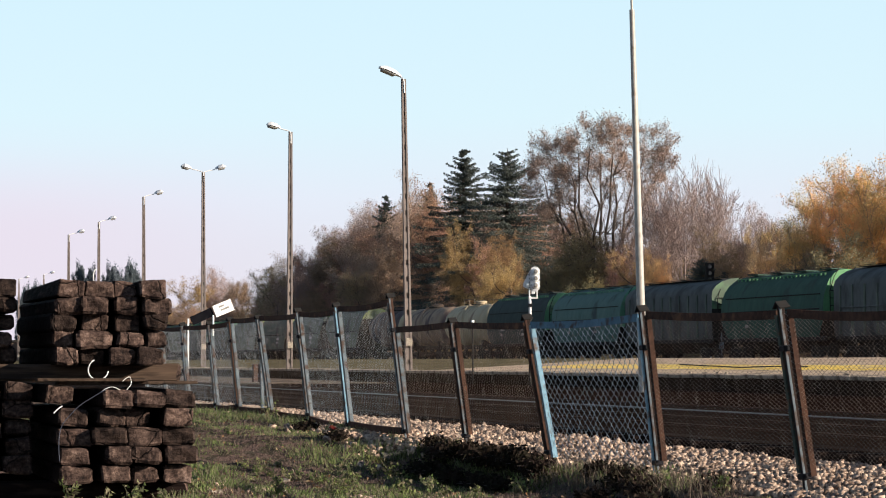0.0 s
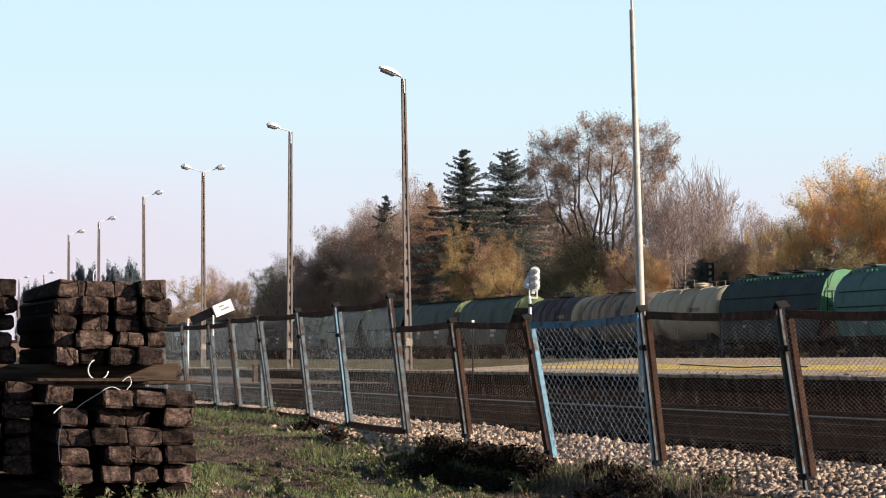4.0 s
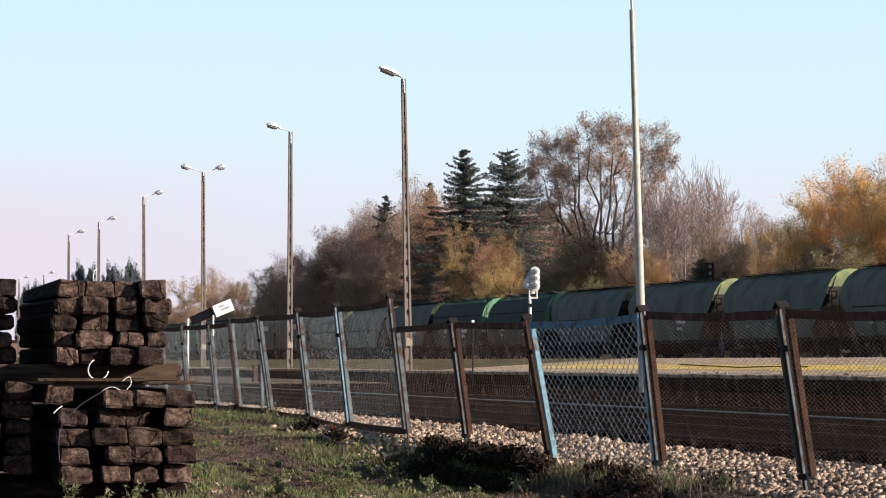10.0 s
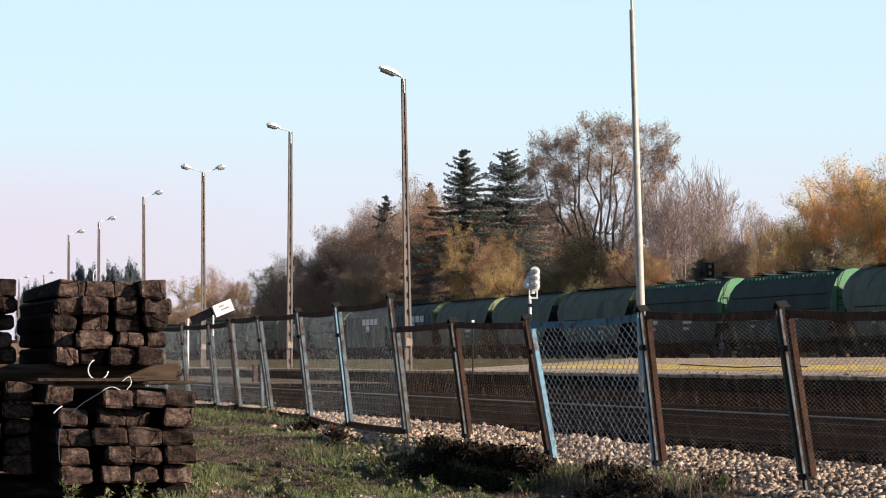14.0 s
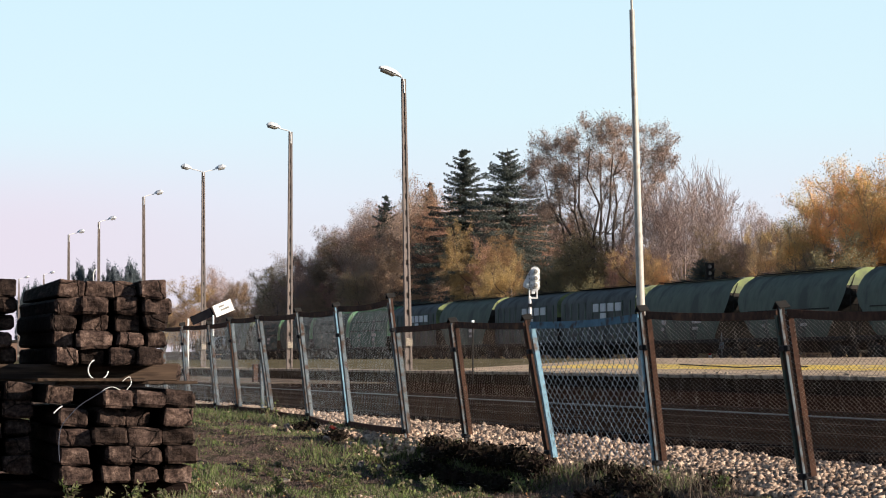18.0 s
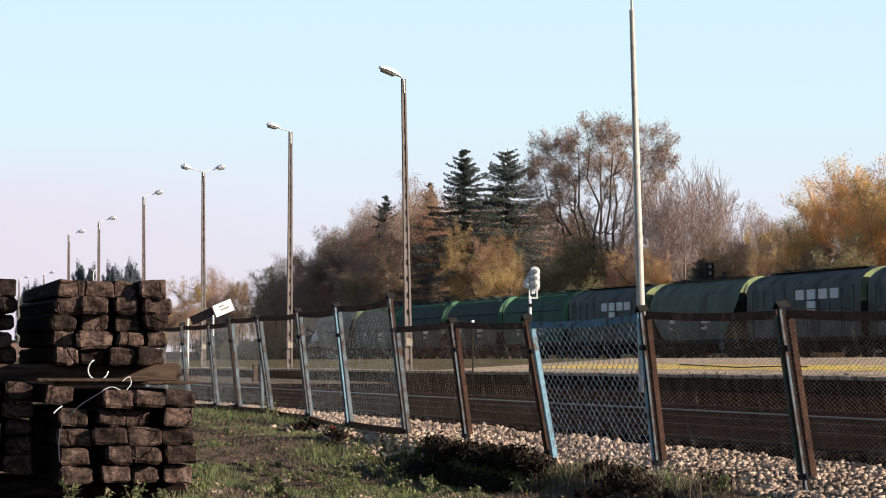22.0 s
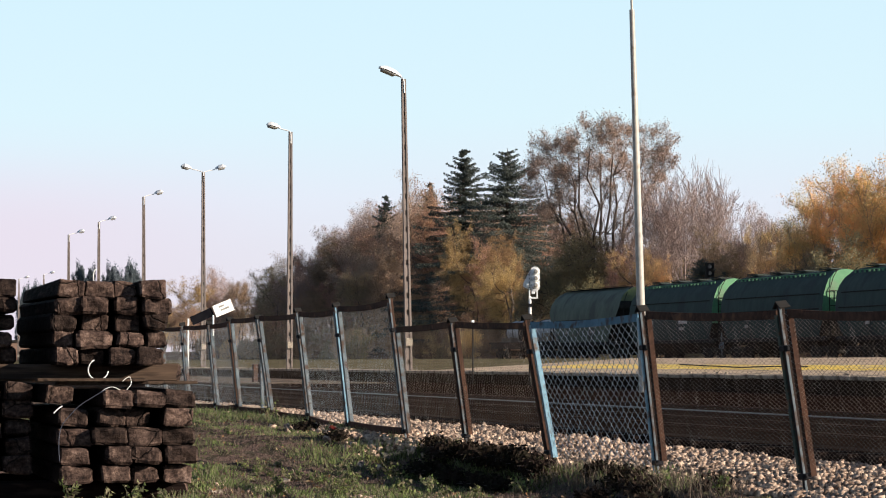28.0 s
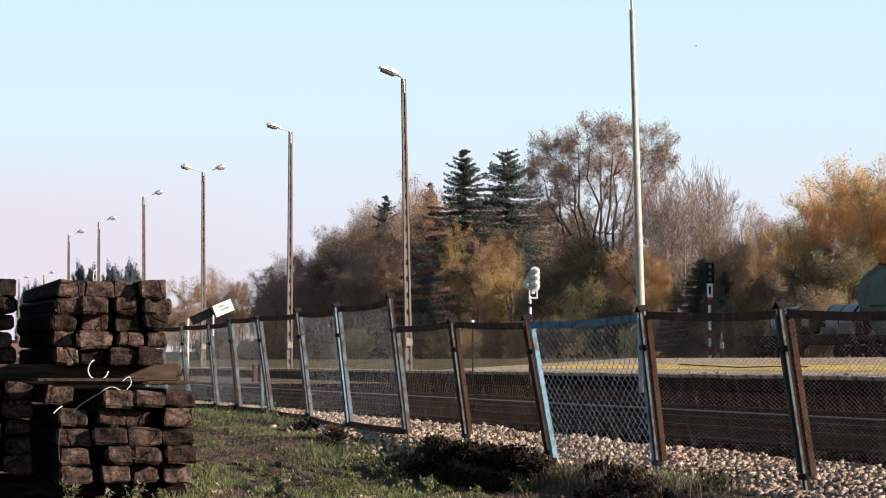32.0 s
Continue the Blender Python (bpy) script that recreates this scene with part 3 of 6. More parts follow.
slab = Geo().box((0, 0, 0), (0.5, 0.985, 0.10), 0.012).mesh("edging_slab", EDGE_SLAB)
v = 40.0
k = 0
while v < 300 and k < 300:
    ob = part("edging_slab", slab, None, plat)
    ob.matrix_basis = pose(27.2 + random.uniform(-0.02, 0.02), v, 0.735 + random.uniform(-0.012, 0.012), random.uniform(-0.6, 0.6), -3.6, 0)
    v += 1.0
    k += 1
line = Geo()
v = 30.0
while v < 90:
    n1 = random.uniform(3, 9)
    a, b = 29.35, 31.75
    za, zb = 0.79 + (a - 27.45) * 0.0572, 0.79 + (b - 27.45) * 0.0572
    line.add([(a, v, za + 0.006), (b, v, zb + 0.006), (b, v + n1, zb + 0.006), (a, v + n1, za + 0.006)], [(0, 1, 2, 3)])
    v += n1 + random.uniform(0.0, 0.25)
part("yellow_line", line, YELLOW, plat, "worn yellow safety line")

hose = [Vector((u, v, 0.79 + (u - 27.45) * 0.0572 + 0.03)) for u, v in ((31.5, 79.7), (30.7, 75.3), (30.5, 73.4), (29.85, 70.4), (30.4, 70.2), (30.65, 68.6), (30.5, 66.8))]
solid("hose", Geo().path(soften(hose), 0.02, 6), BLACK, "black hose lying along the yellow line on the platform", "hose")
for u, v, w in ((27.25, 65.3, 0.08), (27.3, 66.0, 0.11), (27.2, 66.8, 0.07), (27.28, 68.1, 0.08), (27.22, 57.2, 0.09), (27.3, 58.0, 0.07)):
    solid("rubble", Geo().box((u, v, 0.80 + 0.2 * w), (w, w * 1.6, w * 0.6), w * 0.12, Euler((0.1, 0.05, v)).to_matrix(), w * 0.1), EDGE_SLAB, "broken pale concrete lump on the platform edge", "rubble", "broken edge pieces")
for u, shiny in ((10.15, False), (11.67, False), (13.2, True), (14.72, False)):
    rail(u, 0.30, 6, 430, shiny)
sleepers_under(10.9, 0.247, 8, 160, 0.62, "siding_sleepers")
sleepers_under(13.95, 0.244, 8, 160, 0.62, "siding_sleepers")
for u in (51.94, 53.46):
    rail(u, 1.0, -60, 600, True)
sleepers_under(52.7, 0.97, 40, 260, 0.6, "main_line_sleepers")


# loose ballast along the fence and stones spilled on the verge
def stones(name, n, label, where, rng):
    base = np.array([(x, y, z) for x in (-1, 1) for y in (-1, 1) for z in (-1, 1)], dtype=float)
    quads = np.array([(0, 1, 3, 2), (4, 6, 7, 5), (0, 4, 5, 1), (2, 3, 7, 6), (0, 2, 6, 4), (1, 5, 7, 3)])
    vs, fs = [], []
    for i in range(n):
        u, v, z, s = where()
        sh = base * (1 + rng.uniform(-0.38, 0.38, (8, 3))) * np.array([s, s * rng.uniform(0.6, 1.1), s * rng.uniform(0.5, 0.8)])
        e = Euler(rng.uniform(-3, 3, 3)).to_matrix()
        sh = sh @ np.array(e).T
        vs.append(sh + (u, v, z))
        fs.append(quads + 8 * i)
    me = quick_mesh(name, np.concatenate(vs), np.concatenate(fs), STONE)
    solid(name, me, None, label, "ballast stones", kind="stuff")


RNG = np.random.default_rng(5)


def shoulder_z(u, v):
    """The crest of loose ballast just behind the fence."""
    d = u - fence_u(v)
    return ground_z(u, v) + 0.01 + 0.03 * ease(0.0, 0.4, d)


def on_shoulder():
    v = 13 + 46 * RNG.random() ** 1.35
    near = -0.06 - 0.10 * ease(22, 19, v)
    u = fence_u(v) + near + (1.24 - near + 0.07 * math.sin(v * 1.7)) * RNG.random()
    return u, v, shoulder_z(u, v) + RNG.uniform(-0.012, 0.02), RNG.uniform(0.012, 0.037)


def on_verge():
    v = RNG.normal(31.0, 1.2)
    u = fence_u(v) + 0.05 - abs(RNG.normal(0, 0.32))
    return u, v, ground_z(u, v) + 0.015, RNG.uniform(0.016, 0.052)


def far_shoulder():
    v = 59 + 90 * RNG.random()
    u = fence_u(v) + 1.2 * RNG.random()
    return u, v, shoulder_z(u, v), RNG.uniform(0.04, 0.07)


def on_path():
    return (u := RNG.normal(5.35, 0.42)), (v := RNG.normal(22.7, 0.8)), ground_z(u, v) + 0.012, RNG.uniform(0.008, 0.022)


g = Geo()
n = 60
cols = [-0.3, 0.0, 0.4, 0.75, 1.1, 1.4]
for j in range(n + 1):
    v = 10 + 140 * (j / n) ** 1.5
    g.v += [(fence_u(v) + d, v, shoulder_z(fence_u(v) + d, v) - 0.01 - 0.05 * (d in (-0.3, 1.4))) for d in cols]
g.f = [(j * 6 + i, j * 6 + i + 1, j * 6 + i + 7, j * 6 + i + 6) for j in range(n) for i in range(5)]
solid("ballast_shoulder", g, BALLAST, "sunlit pale ballast shoulder behind the fence", "ballast", kind="structure", smooth=50)
stones("ballast_stones", 23000, "sunlit pale angular ballast stones along the fence", on_shoulder, RNG)
stones("ballast_stones", 520, "ballast stones spilled on the grass verge", on_verge, RNG)
stones("pebbles", 700, "small pale pebbles on the bare soil of the verge", on_path, RNG)
stones("ballast_stones", 1800, "pale ballast stones along the siding", far_shoulder, RNG)

# ---- fence ----


FENCE = thing("fence", "long leaning chain-link fence of rusty and blue-painted steel panels", "fence")


def fence_post(base, tip, face, edge):
    """A leaning post of two angle irons with a folded cap and clamps."""
    b, t = Vector(base), Vector(tip)
    h = (t - b).length
    p = part("post", Geo().box((-0.018, 0, h / 2 - 0.1), (0.05, 0.05, h + 0.2), 0.006), face, FENCE)
    p.matrix_basis = Matrix.Translation(b) @ (t - b).to_track_quat("Z", "Y").to_matrix().to_4x4() @ pose(0, 0, 0, 0, 0, 14)
    part("edge_iron", Geo().box((0.014, -0.018, h / 2 - 0.1), (0.010, 0.022, h + 0.17), 0.002), edge, p, "paler painted edge iron")
    for s in (-1, 1):
        part("cap", Geo().box((0.035 * s, 0, h + 0.005), (0.10, 0.10, 0.014), 0.003, Matrix.Rotation(radians(34 * s), 3, "Y")), SOOT_SHADE, p, "folded dark iron cap")
    for z in (0.78 * h, 0.12 * h):
        part("clamp", Geo().box((0, -0.01, z), (0.115, 0.085, 0.05), 0.008), BLACK, p)
    return p


def wire_panel(a, b, c, d, nx, nz, r, sag, rng, torn=0.0, hook=False):
    """Chain-link between the corners a, b (bottom) and c, d (top): flattened coils of round wire that hook into one another."""
    out = (b - a).cross(c - a).normalized()
    pts, quads = [], []
    side = (b - a).normalized()
    up = (c - a).normalized()
    ring = [side * (r * math.cos(q)) + out * (r * math.sin(q)) for q in [k * math.pi / 2 + 0.6 for k in range(4)]]

    def at(i, j, front):
        x = (i + 0.5) / (nx + 1)
        z = j / nz
        x = x + front[0] / (nx + 1) + 0.004 * math.sin(z * 9 + i) + 0.0025 * math.sin(z * 23 + 1.7 * i)
        x = min(1.0, max(0.0, x))
        p = a.lerp(b, x).lerp(c.lerp(d, x), min(1.0, max(0.0, z)))
        return p + Vector((0, 0, -sag * math.sin(math.pi * x) * z)) + out * (0.014 * math.sin(3 * x + 5 * z) + front[1])

    for i in range(nx + 1):
        low = int(rng.integers(0, 2 + int(torn * nz))) if torn else 0
        prev = None
        for j in range(low, nz + 1):
            s = 1 if (i + j) % 2 else -1
            # the turn of the coil: in front before it, behind after it
            bends = ((j - 0.10, (0.50 * s, 0.005 * s)), (j + 0.02, (0.56 * s, 0.0)), (j + 0.12, (0.48 * s, -0.005 * s))) if hook else ((j, (0.54 * s, 0.006 * s)),)
            for jj, front in bends:
                p = at(i, jj, front)
                k = len(pts)
                pts.extend([tuple(p + q) for q in ring])
                if prev is not None:
                    quads.extend([(prev + e, prev + (e + 1) % 4, k + (e + 1) % 4, k + e) for e in range(4)])
                prev = k
    return np.array(pts), np.array(quads)


def fence_panel(p0, p1, q0, q1, top, left, right, wire, nx, nz, r, sag, label, bottom=None, torn=0.0, seed=0):
    """A framed chain-link panel from p0 (its far end) to p1: q0 and q1 are its upper corners."""
    rng = np.random.default_rng(seed)
    p0, p1, q0, q1 = Vector(p0), Vector(p1), Vector(q0), Vector(q1)
    bars = 7
    line = [q0.lerp(q1, i / bars) + Vector((0, 0, -sag * math.sin(math.pi * i / bars))) for i in range(bars + 1)]

    def bar(pts, w, h):
        """One bent flat iron along the points."""
        g = Geo()
        for i, p in enumerate(pts):
            d = (pts[min(i + 1, len(pts) - 1)] - pts[max(i - 1, 0)]).normalized()
            a = d.cross(Vector((0, 0, 1)) if abs(d.z) < 0.8 else Vector((0, 1, 0))).normalized()
            b = a.cross(d)
            g.v += [tuple(p + a * (x * w / 2) + b * (y * h / 2)) for x, y in ((-1, -1), (1, -1), (1, 1), (-1, 1))]
            if i:
                o = 4 * i
                g.f += [(o - 4 + k, o - 4 + (k + 1) % 4, o + (k + 1) % 4, o + k) for k in range(4)]
        g.f += [(0, 1, 2, 3), tuple(range(len(g.v) - 4, len(g.v)))]
        return g

    t = part("panel", bar(line, 0.04, 0.072), top, FENCE, label)
    part("side_bar", bar([p0, q0], 0.05, 0.062), left, t)
    part("side_bar", bar([p1, q1], 0.05, 0.045), right, t)
    if bottom:
        low = [p0.lerp(p1, i / bars) + Vector((-0.03, 0, 0.03 - 0.012 * math.sin(math.pi * i / bars))) for i in range(bars + 1)]
        part("bottom_bar", bar(low, 0.05, 0.085), bottom, t)
    hook = r > 0.00185
    pts, quads = wire_panel(p0, p1, q0, q1, nx, nz, r, sag, rng, torn, hook)
    me = quick_mesh("wire_mesh", pts, quads, wire)
    me.shade_smooth()
    tagged(part("wire_mesh", me, None, t), kind="stuff")
    # the wire's ends laced round the far side bar
    lace, n = [], int(nz * 0.9)
    for j in range(n + 1):
        p = p0.lerp(q0, (j + 0.3 * math.sin(j * 2.1)) / n)
        lace.append(p + Vector((-0.031, -0.008, 0)) + Vector((0, 0.036, 0)) * (1 if j % 2 else -1))
    part("lacing", Geo().path(lace, 0.0026, 4), WIRE_RUST, t, "wire laced round the side bar")
    return t


# posts from the camera's side away: foot (x, y, z) and tip (x, y, z)
POSTS = [
    ((8.65, 16.25, -0.06), (8.41, 16.32, 1.66)),
    ((8.54, 18.69, 0.00), (8.32, 18.75, 1.62)),
    ((8.39, 21.72, -0.01), (8.22, 21.77, 1.65)),
    ((8.31, 24.70, -0.01), (8.04, 24.78, 1.62)),
    ((8.16, 27.34, 0.10), (7.97, 27.39, 1.63)),
    ((8.08, 29.75, 0.04), (7.86, 29.82, 1.98)),
    ((7.96, 32.29, 0.07), (7.76, 32.35, 1.92)),
    ((7.87, 34.36, 0.18), (7.68, 34.41, 1.89)),
    ((7.78, 36.64, 0.24), (7.57, 36.70, 1.83)),
    ((7.67, 38.61, 0.26), (7.51, 38.65, 1.83)),
    ((7.60, 40.16, 0.25), (7.46, 40.20, 1.79)),
    ((7.50, 42.31, 0.26), (7.38, 42.35, 1.80)),
    ((7.42, 44.16, 0.30), (7.30, 44.20, 1.79)),
    ((7.34, 45.87, 0.33), (7.24, 45.90, 1.79)),
]
# post faces mostly in the rust colour darkened for shade
FACES = [(SHADE_RUST, GREYBLUE), (SHADE_RUST, GREYBLUE), (SHADE_RUST, GREYBLUE), (SHADE_RUST, RUST), (SHADE_RUST, GREYBLUE), (RUST, GREYBLUE), (SHADE_RUST, BLUE), (SHADE_RUST, GREYBLUE), (SHADE_RUST, GREYBLUE), (DARKGREEN, RUST), (SHADE_RUST, GREYBLUE), (GREYBLUE, GREYBLUE), (SHADE_RUST, GREYBLUE), (GREYBLUE, GREYBLUE)]
for (foot, tip), (face, edge) in zip(POSTS, FACES):
    fence_post(foot, tip, face, edge)


def corner(i, z, side):
    """A point on post i at the height z above its foot, a little to the near (-1) or far (+1) side."""
    b, t = Vector(POSTS[i][0]), Vector(POSTS[i][1])
    p = b.lerp(t, z / (t.z - b.z))
    ahead = (Vector(POSTS[min(i + 1, 13)][0]) - Vector(POSTS[max(i - 1, 0)][0])).normalized()
    return p + ahead * (0.125 * side if side < 0 else 0.08)


# far post, bottom and top heights there, then at the near post; materials; sag
PANELS = [
    (1, 0.20, 1.55, 0.20, 1.56, RUST, RUST, RUST, WIRE_RUST, 56, 68, 0.0019, 0.02, None, 0.10),
    (2, 0.22, 1.60, 0.22, 1.54, RUST, RUST, DARKGREEN, WIRE_RUST, 56, 68, 0.0019, 0.02, None, 0.08),
    (3, 0.14, 1.55, 0.10, 1.58, BLUE_SHADE, BLUE, BLUE, WIRE_BLUE, 40, 28, 0.0032, 0.025, None, 0.14),
    (4, 0.20, 1.48, 0.20, 1.54, RUST, RUST, RUST, WIRE_RUST, 40, 80, 0.0016, 0.01, None, 0.05),
    (5, 0.20, 1.51, 0.20, 1.48, RUST, GREYBLUE, RUST, WIRE_RUST, 38, 80, 0.0016, 0.01, None, 0.05),
    (6, 0.20, 1.80, 0.20, 1.86, RUST, GREYBLUE, GREYBLUE, WIRE, 34, 88, 0.0013, 0.03, RUST, 0.0),
    (7, 0.12, 1.66, 0.14, 1.76, RUST, GREYBLUE, GREYBLUE, WIRE, 34, 88, 0.0013, 0.03, RUST, 0.0),
    (8, 0.10, 1.57, 0.12, 1.62, RUST, GREYBLUE, GREYBLUE, WIRE_RUST, 32, 76, 0.0014, 0.01, RUST, 0.0),
    (9, 0.10, 1.54, 0.12, 1.56, RUST, GREYBLUE, GREYBLUE, WIRE, 30, 70, 0.0014, 0.01, RUST, 0.0),
    (10, 0.10, 1.48, 0.12, 1.50, RUST, GREYBLUE, GREYBLUE, WIRE, 22, 38, 0.0028, 0.01, RUST, 0.0),
    (11, 0.10, 1.48, 0.12, 1.48, RUST, GREYBLUE, GREYBLUE, WIRE, 30, 70, 0.0014, 0.01, RUST, 0.0),
    (12, 0.10, 1.44, 0.12, 1.46, RUST, GREYBLUE, GREYBLUE, WIRE, 30, 70, 0.0014, 0.01, RUST, 0.0),
    (13, 0.10, 1.42, 0.12, 1.44, RUST, GREYBLUE, GREYBLUE, WIRE, 30, 70, 0.0014, 0.01, RUST, 0.0),
]
LABELS = {id(BLUE_SHADE): "chain-link fence panel in a blue-painted steel frame", id(RUST): "sagging chain-link fence panel in a rusty steel frame"}
for i, zb, zt, nb, nt, top, left, right, wire, nx, nz, r, sag, bottom, torn in PANELS:
    fence_panel(corner(i, zb, -1), corner(i - 1, nb, 1), corner(i, zt, -1), corner(i - 1, nt, 1), top, left, right, wire, nx, nz, r, sag, LABELS[id(top)], bottom, torn, 40 + i)

# a loose brace iron that leans against the fence
brace = Geo().box((7.72, 37.1, 0.85), (0.05, 0.05, 1.35), 0.006, Euler((radians(10), radians(-4), 0)).to_matrix())
solid("brace_iron", brace, GREYBLUE, "loose blue-grey angle iron leaning on the fence", "iron bar")

# tilted notice on the fence: a white plate with unreadable lines, and a dark plate beside it
sign = thing("notice_board", "tilted white notice plate beside a dark plate on the fence", "sign", m=pose(7.50, 40.05, 1.88, 0, 0, 8))
part("sign_post", Geo().tube((0.0, 0, -0.30), (0.0, 0, 0.04), 0.018, 0.018, 6), WHITE, sign)
turn = Matrix.Rotation(radians(-22), 3, "Y")
part("plate", Geo().box((0.17, -0.02, 0.16), (0.34, 0.012, 0.20), 0.003, turn), WHITE, sign)
bars = Geo()
for dx, dz, w in ((-0.02, 0.045, 0.10), (0.02, -0.015, 0.16)):
    bars.box(Vector((0.17, -0.028, 0.16)) + turn @ Vector((dx, 0, dz)), (w, 0.004, 0.032), 0.0, turn)
part("lettering_bars", bars, GLASS_DULL, sign, "unreadable grey lines")
part("dark_plate", Geo().box((-0.19, 0.02, 0.02), (0.40, 0.014, 0.15), 0.003, Matrix.Rotation(radians(-24), 3, "Y")), PLATE_BACK, sign, "dark back of a second plate")

# ---- stacks of old sleepers ----
TIMBERS = []
for k in range(10):
    rr = random.Random(100 + k)
    g = Geo().box((0, 0, 0), (0.236 + rr.uniform(-0.022, 0.012), 2.56 + rr.uniform(-0.06, 0.06), 0.142 + rr.uniform(-0.012, 0.004)), 0.012 + 0.016 * rr.random(), None, 0.014, rr)
    me = g.mesh("railway_sleeper", TIMBER)
    bm = bmesh.new()
    bm.from_mesh(me)
    bmesh.ops.subdivide_edges(bm, edges=[e for e in bm.edges if abs(e.verts[0].co.y - e.verts[1].co.y) < 0.6], cuts=5, use_grid_fill=True)
    for w in bm.verts:
        q = noise.noise_vector(w.co * 9 + Vector((k * 7.0, 0, 0)))
        end = 1.0 if abs(w.co.y) > 1.2 else 0.4
        f = noise.noise_vector(w.co * 26 + Vector((0, k * 5.0, 0)))
        w.co += Vector((q.x * 0.010 + f.x * 0.003, (q.y * 0.034 + f.y * 0.008) * end, q.z * 0.008 + f.z * 0.003))
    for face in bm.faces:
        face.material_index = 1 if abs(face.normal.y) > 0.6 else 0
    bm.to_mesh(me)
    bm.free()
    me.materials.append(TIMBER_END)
    me.name = "railway_sleeper"
    TIMBERS.append(me)


def sleeper(x, y, z, rz=0.0, ry=0.0, rx=0.0):
    ob = tagged(new("railway_sleeper", random.choice(TIMBERS)), "old creosoted timber sleeper with split end, stacked", "railway sleeper", "stacked sleepers")
    ob.matrix_basis = pose(x, y, z, rx, ry + random.choice((0, 180)), rz)
    return ob


def bundle(x0, y0, z0, cols, rows, dx, dz, skip=(), shift=0.06, back=0.0):
    """Rows of sleepers lying along y, with their near ends at about y0."""
    for r in range(rows):
        slip = random.uniform(-0.025, 0.025)
        for c in range(cols):
            if (r, c) in skip:
                continue
            sleeper(x0 + dx * (c + 0.5) + slip + random.uniform(-0.012, 0.012), y0 + 1.28 + (back if c == 0 else 0.0) + random.uniform(-shift, shift), z0 + dz * (r + 0.5) + random.uniform(-0.003, 0.003), random.uniform(-0.7, 0.7), random.uniform(-3.0, 3.0))


random.seed(11)


def laid(rows, y0, z0, dz, shift):
    """Rows of sleepers along y from the lowest up, each given by its left and right edge."""
    for r, row in enumerate(rows):
        for a, b in row:
            ob = sleeper((a + b) / 2, y0 + 1.28 + random.uniform(-shift, shift), z0 + dz * (r + 0.5) + random.uniform(-0.004, 0.004), random.uniform(-0.6, 0.6), random.uniform(-2.0, 2.0))
            ob.scale = ((b - a + 0.006) / 0.232, 1.0, random.uniform(0.94, 1.02))


FRONT_LOW = [
    [(2.423, 2.681), (2.769, 2.985), (3.02, 3.264), (3.295, 3.524)],
    [(2.443, 2.657), (2.796, 3.009), (3.016, 3.253), (3.291, 3.535)],
    [(2.433, 2.698), (2.702, 2.96), (2.968, 3.247), (3.27, 3.535)],
    [(2.453, 2.667), (2.759, 2.964), (2.97, 3.171), (3.274, 3.514)],
    [(2.783, 3.005), (3.016, 3.274), (3.285, 3.52)],
]
FRONT_HIGH = [
    [(2.445, 2.615), (2.677, 2.86), (2.907, 3.119), (3.127, 3.339)],
    [(2.434, 2.624), (2.635, 2.915), (2.939, 3.171), (3.186, 3.369)],
    [(2.422, 2.624), (2.677, 2.895), (2.939, 3.142), (3.169, 3.387)],
    [(2.445, 2.666), (2.674, 2.879), (2.942, 3.158), (3.174, 3.392)],
    [(2.468, 2.689), (2.697, 2.92), (2.923, 3.135), (3.135, 3.347)],
]
laid(FRONT_LOW, 19.62, 0.16, 0.1530, 0.09)
sleeper(2.42, 21.15, 0.88, 2.0)
laid(FRONT_HIGH, 20.1, 1.125, 0.1390, 0.08)
bundle(1.21, 20.15, 0.225, 4, 5, 0.270, 0.1510, (), 0.11)             # second stack, lower
bundle(1.18, 20.45, 1.130, 4, 5, 0.252, 0.1410, (), 0.09)
# cross timbers between the layers
BEAM = TIMBERS[0].copy()
BEAM.materials[0] = PLANK
for y, z in ((20.52, 1.055), (21.9, 1.055)):
    ob = sleeper(2.26, y, z, 90)
    ob.data = BEAM
    ob["label"] = "squared timber laid crosswise between the sleeper stacks"
for y in (20.2, 21.6):
    ob = sleeper(2.26, y, 0.095, 90)
    ob["label"] = "squared timber bearer on the ground below the sleeper stacks"
for x, y, z, w in ((3.02, 19.95, 0.972, 1.15), (2.72, 19.90, 0.998, 0.9)):
    solid("spacer_plank", Geo().box((x, y, z), (w, 0.2, 0.024), 0.005, None, 0.006), PLANK, "thin weathered plank under the upper stack", "plank", "spacer planks")
# straps that held the bundles


strap = Geo()
strap.path([Vector((2.79 + 0.083 * math.cos(a), 20.0 + 0.02 * math.sin(2 * a), 1.085 + 0.085 * math.sin(a))) for a in [2.0 + i * 0.34 for i in range(13)]], 0.0055, 6)
solid("packing_strap", strap, PLASTIC, "curled pale plastic packing strap on the sleepers", "strap")
for run, r in (([(2.949, 19.72, 0.989), (2.993, 19.72, 1.026), (3.015, 19.72, 1.021), (3.024, 19.72, 0.966), (2.984, 19.72, 0.92)], 0.003), ([(2.751, 19.55, 0.904), (2.795, 19.55, 0.936), (2.848, 19.55, 0.949), (2.9, 19.55, 0.922)], 0.003), ([(2.367, 19.5, 0.737), (2.397, 19.5, 0.769), (2.437, 19.5, 0.796)], 0.005)):
    solid("packing_strap", Geo().path(soften(run), r, 6), PLASTIC, "loose pale plastic packing strap on the sleepers", "strap")
solid("steel_strap", Geo().path(soften([(2.79, 19.48, 0.932), (2.681, 19.48, 0.869), (2.563, 19.48, 0.796), (2.493, 19.48, 0.719), (2.432, 19.48, 0.651), (2.41, 19.48, 0.57), (2.406, 19.48, 0.47), (2.415, 19.48, 0.356)]), 0.0035, 5), STRAP, "thin blue steel strap hanging over the sleepers", "strap")
strap = Geo()
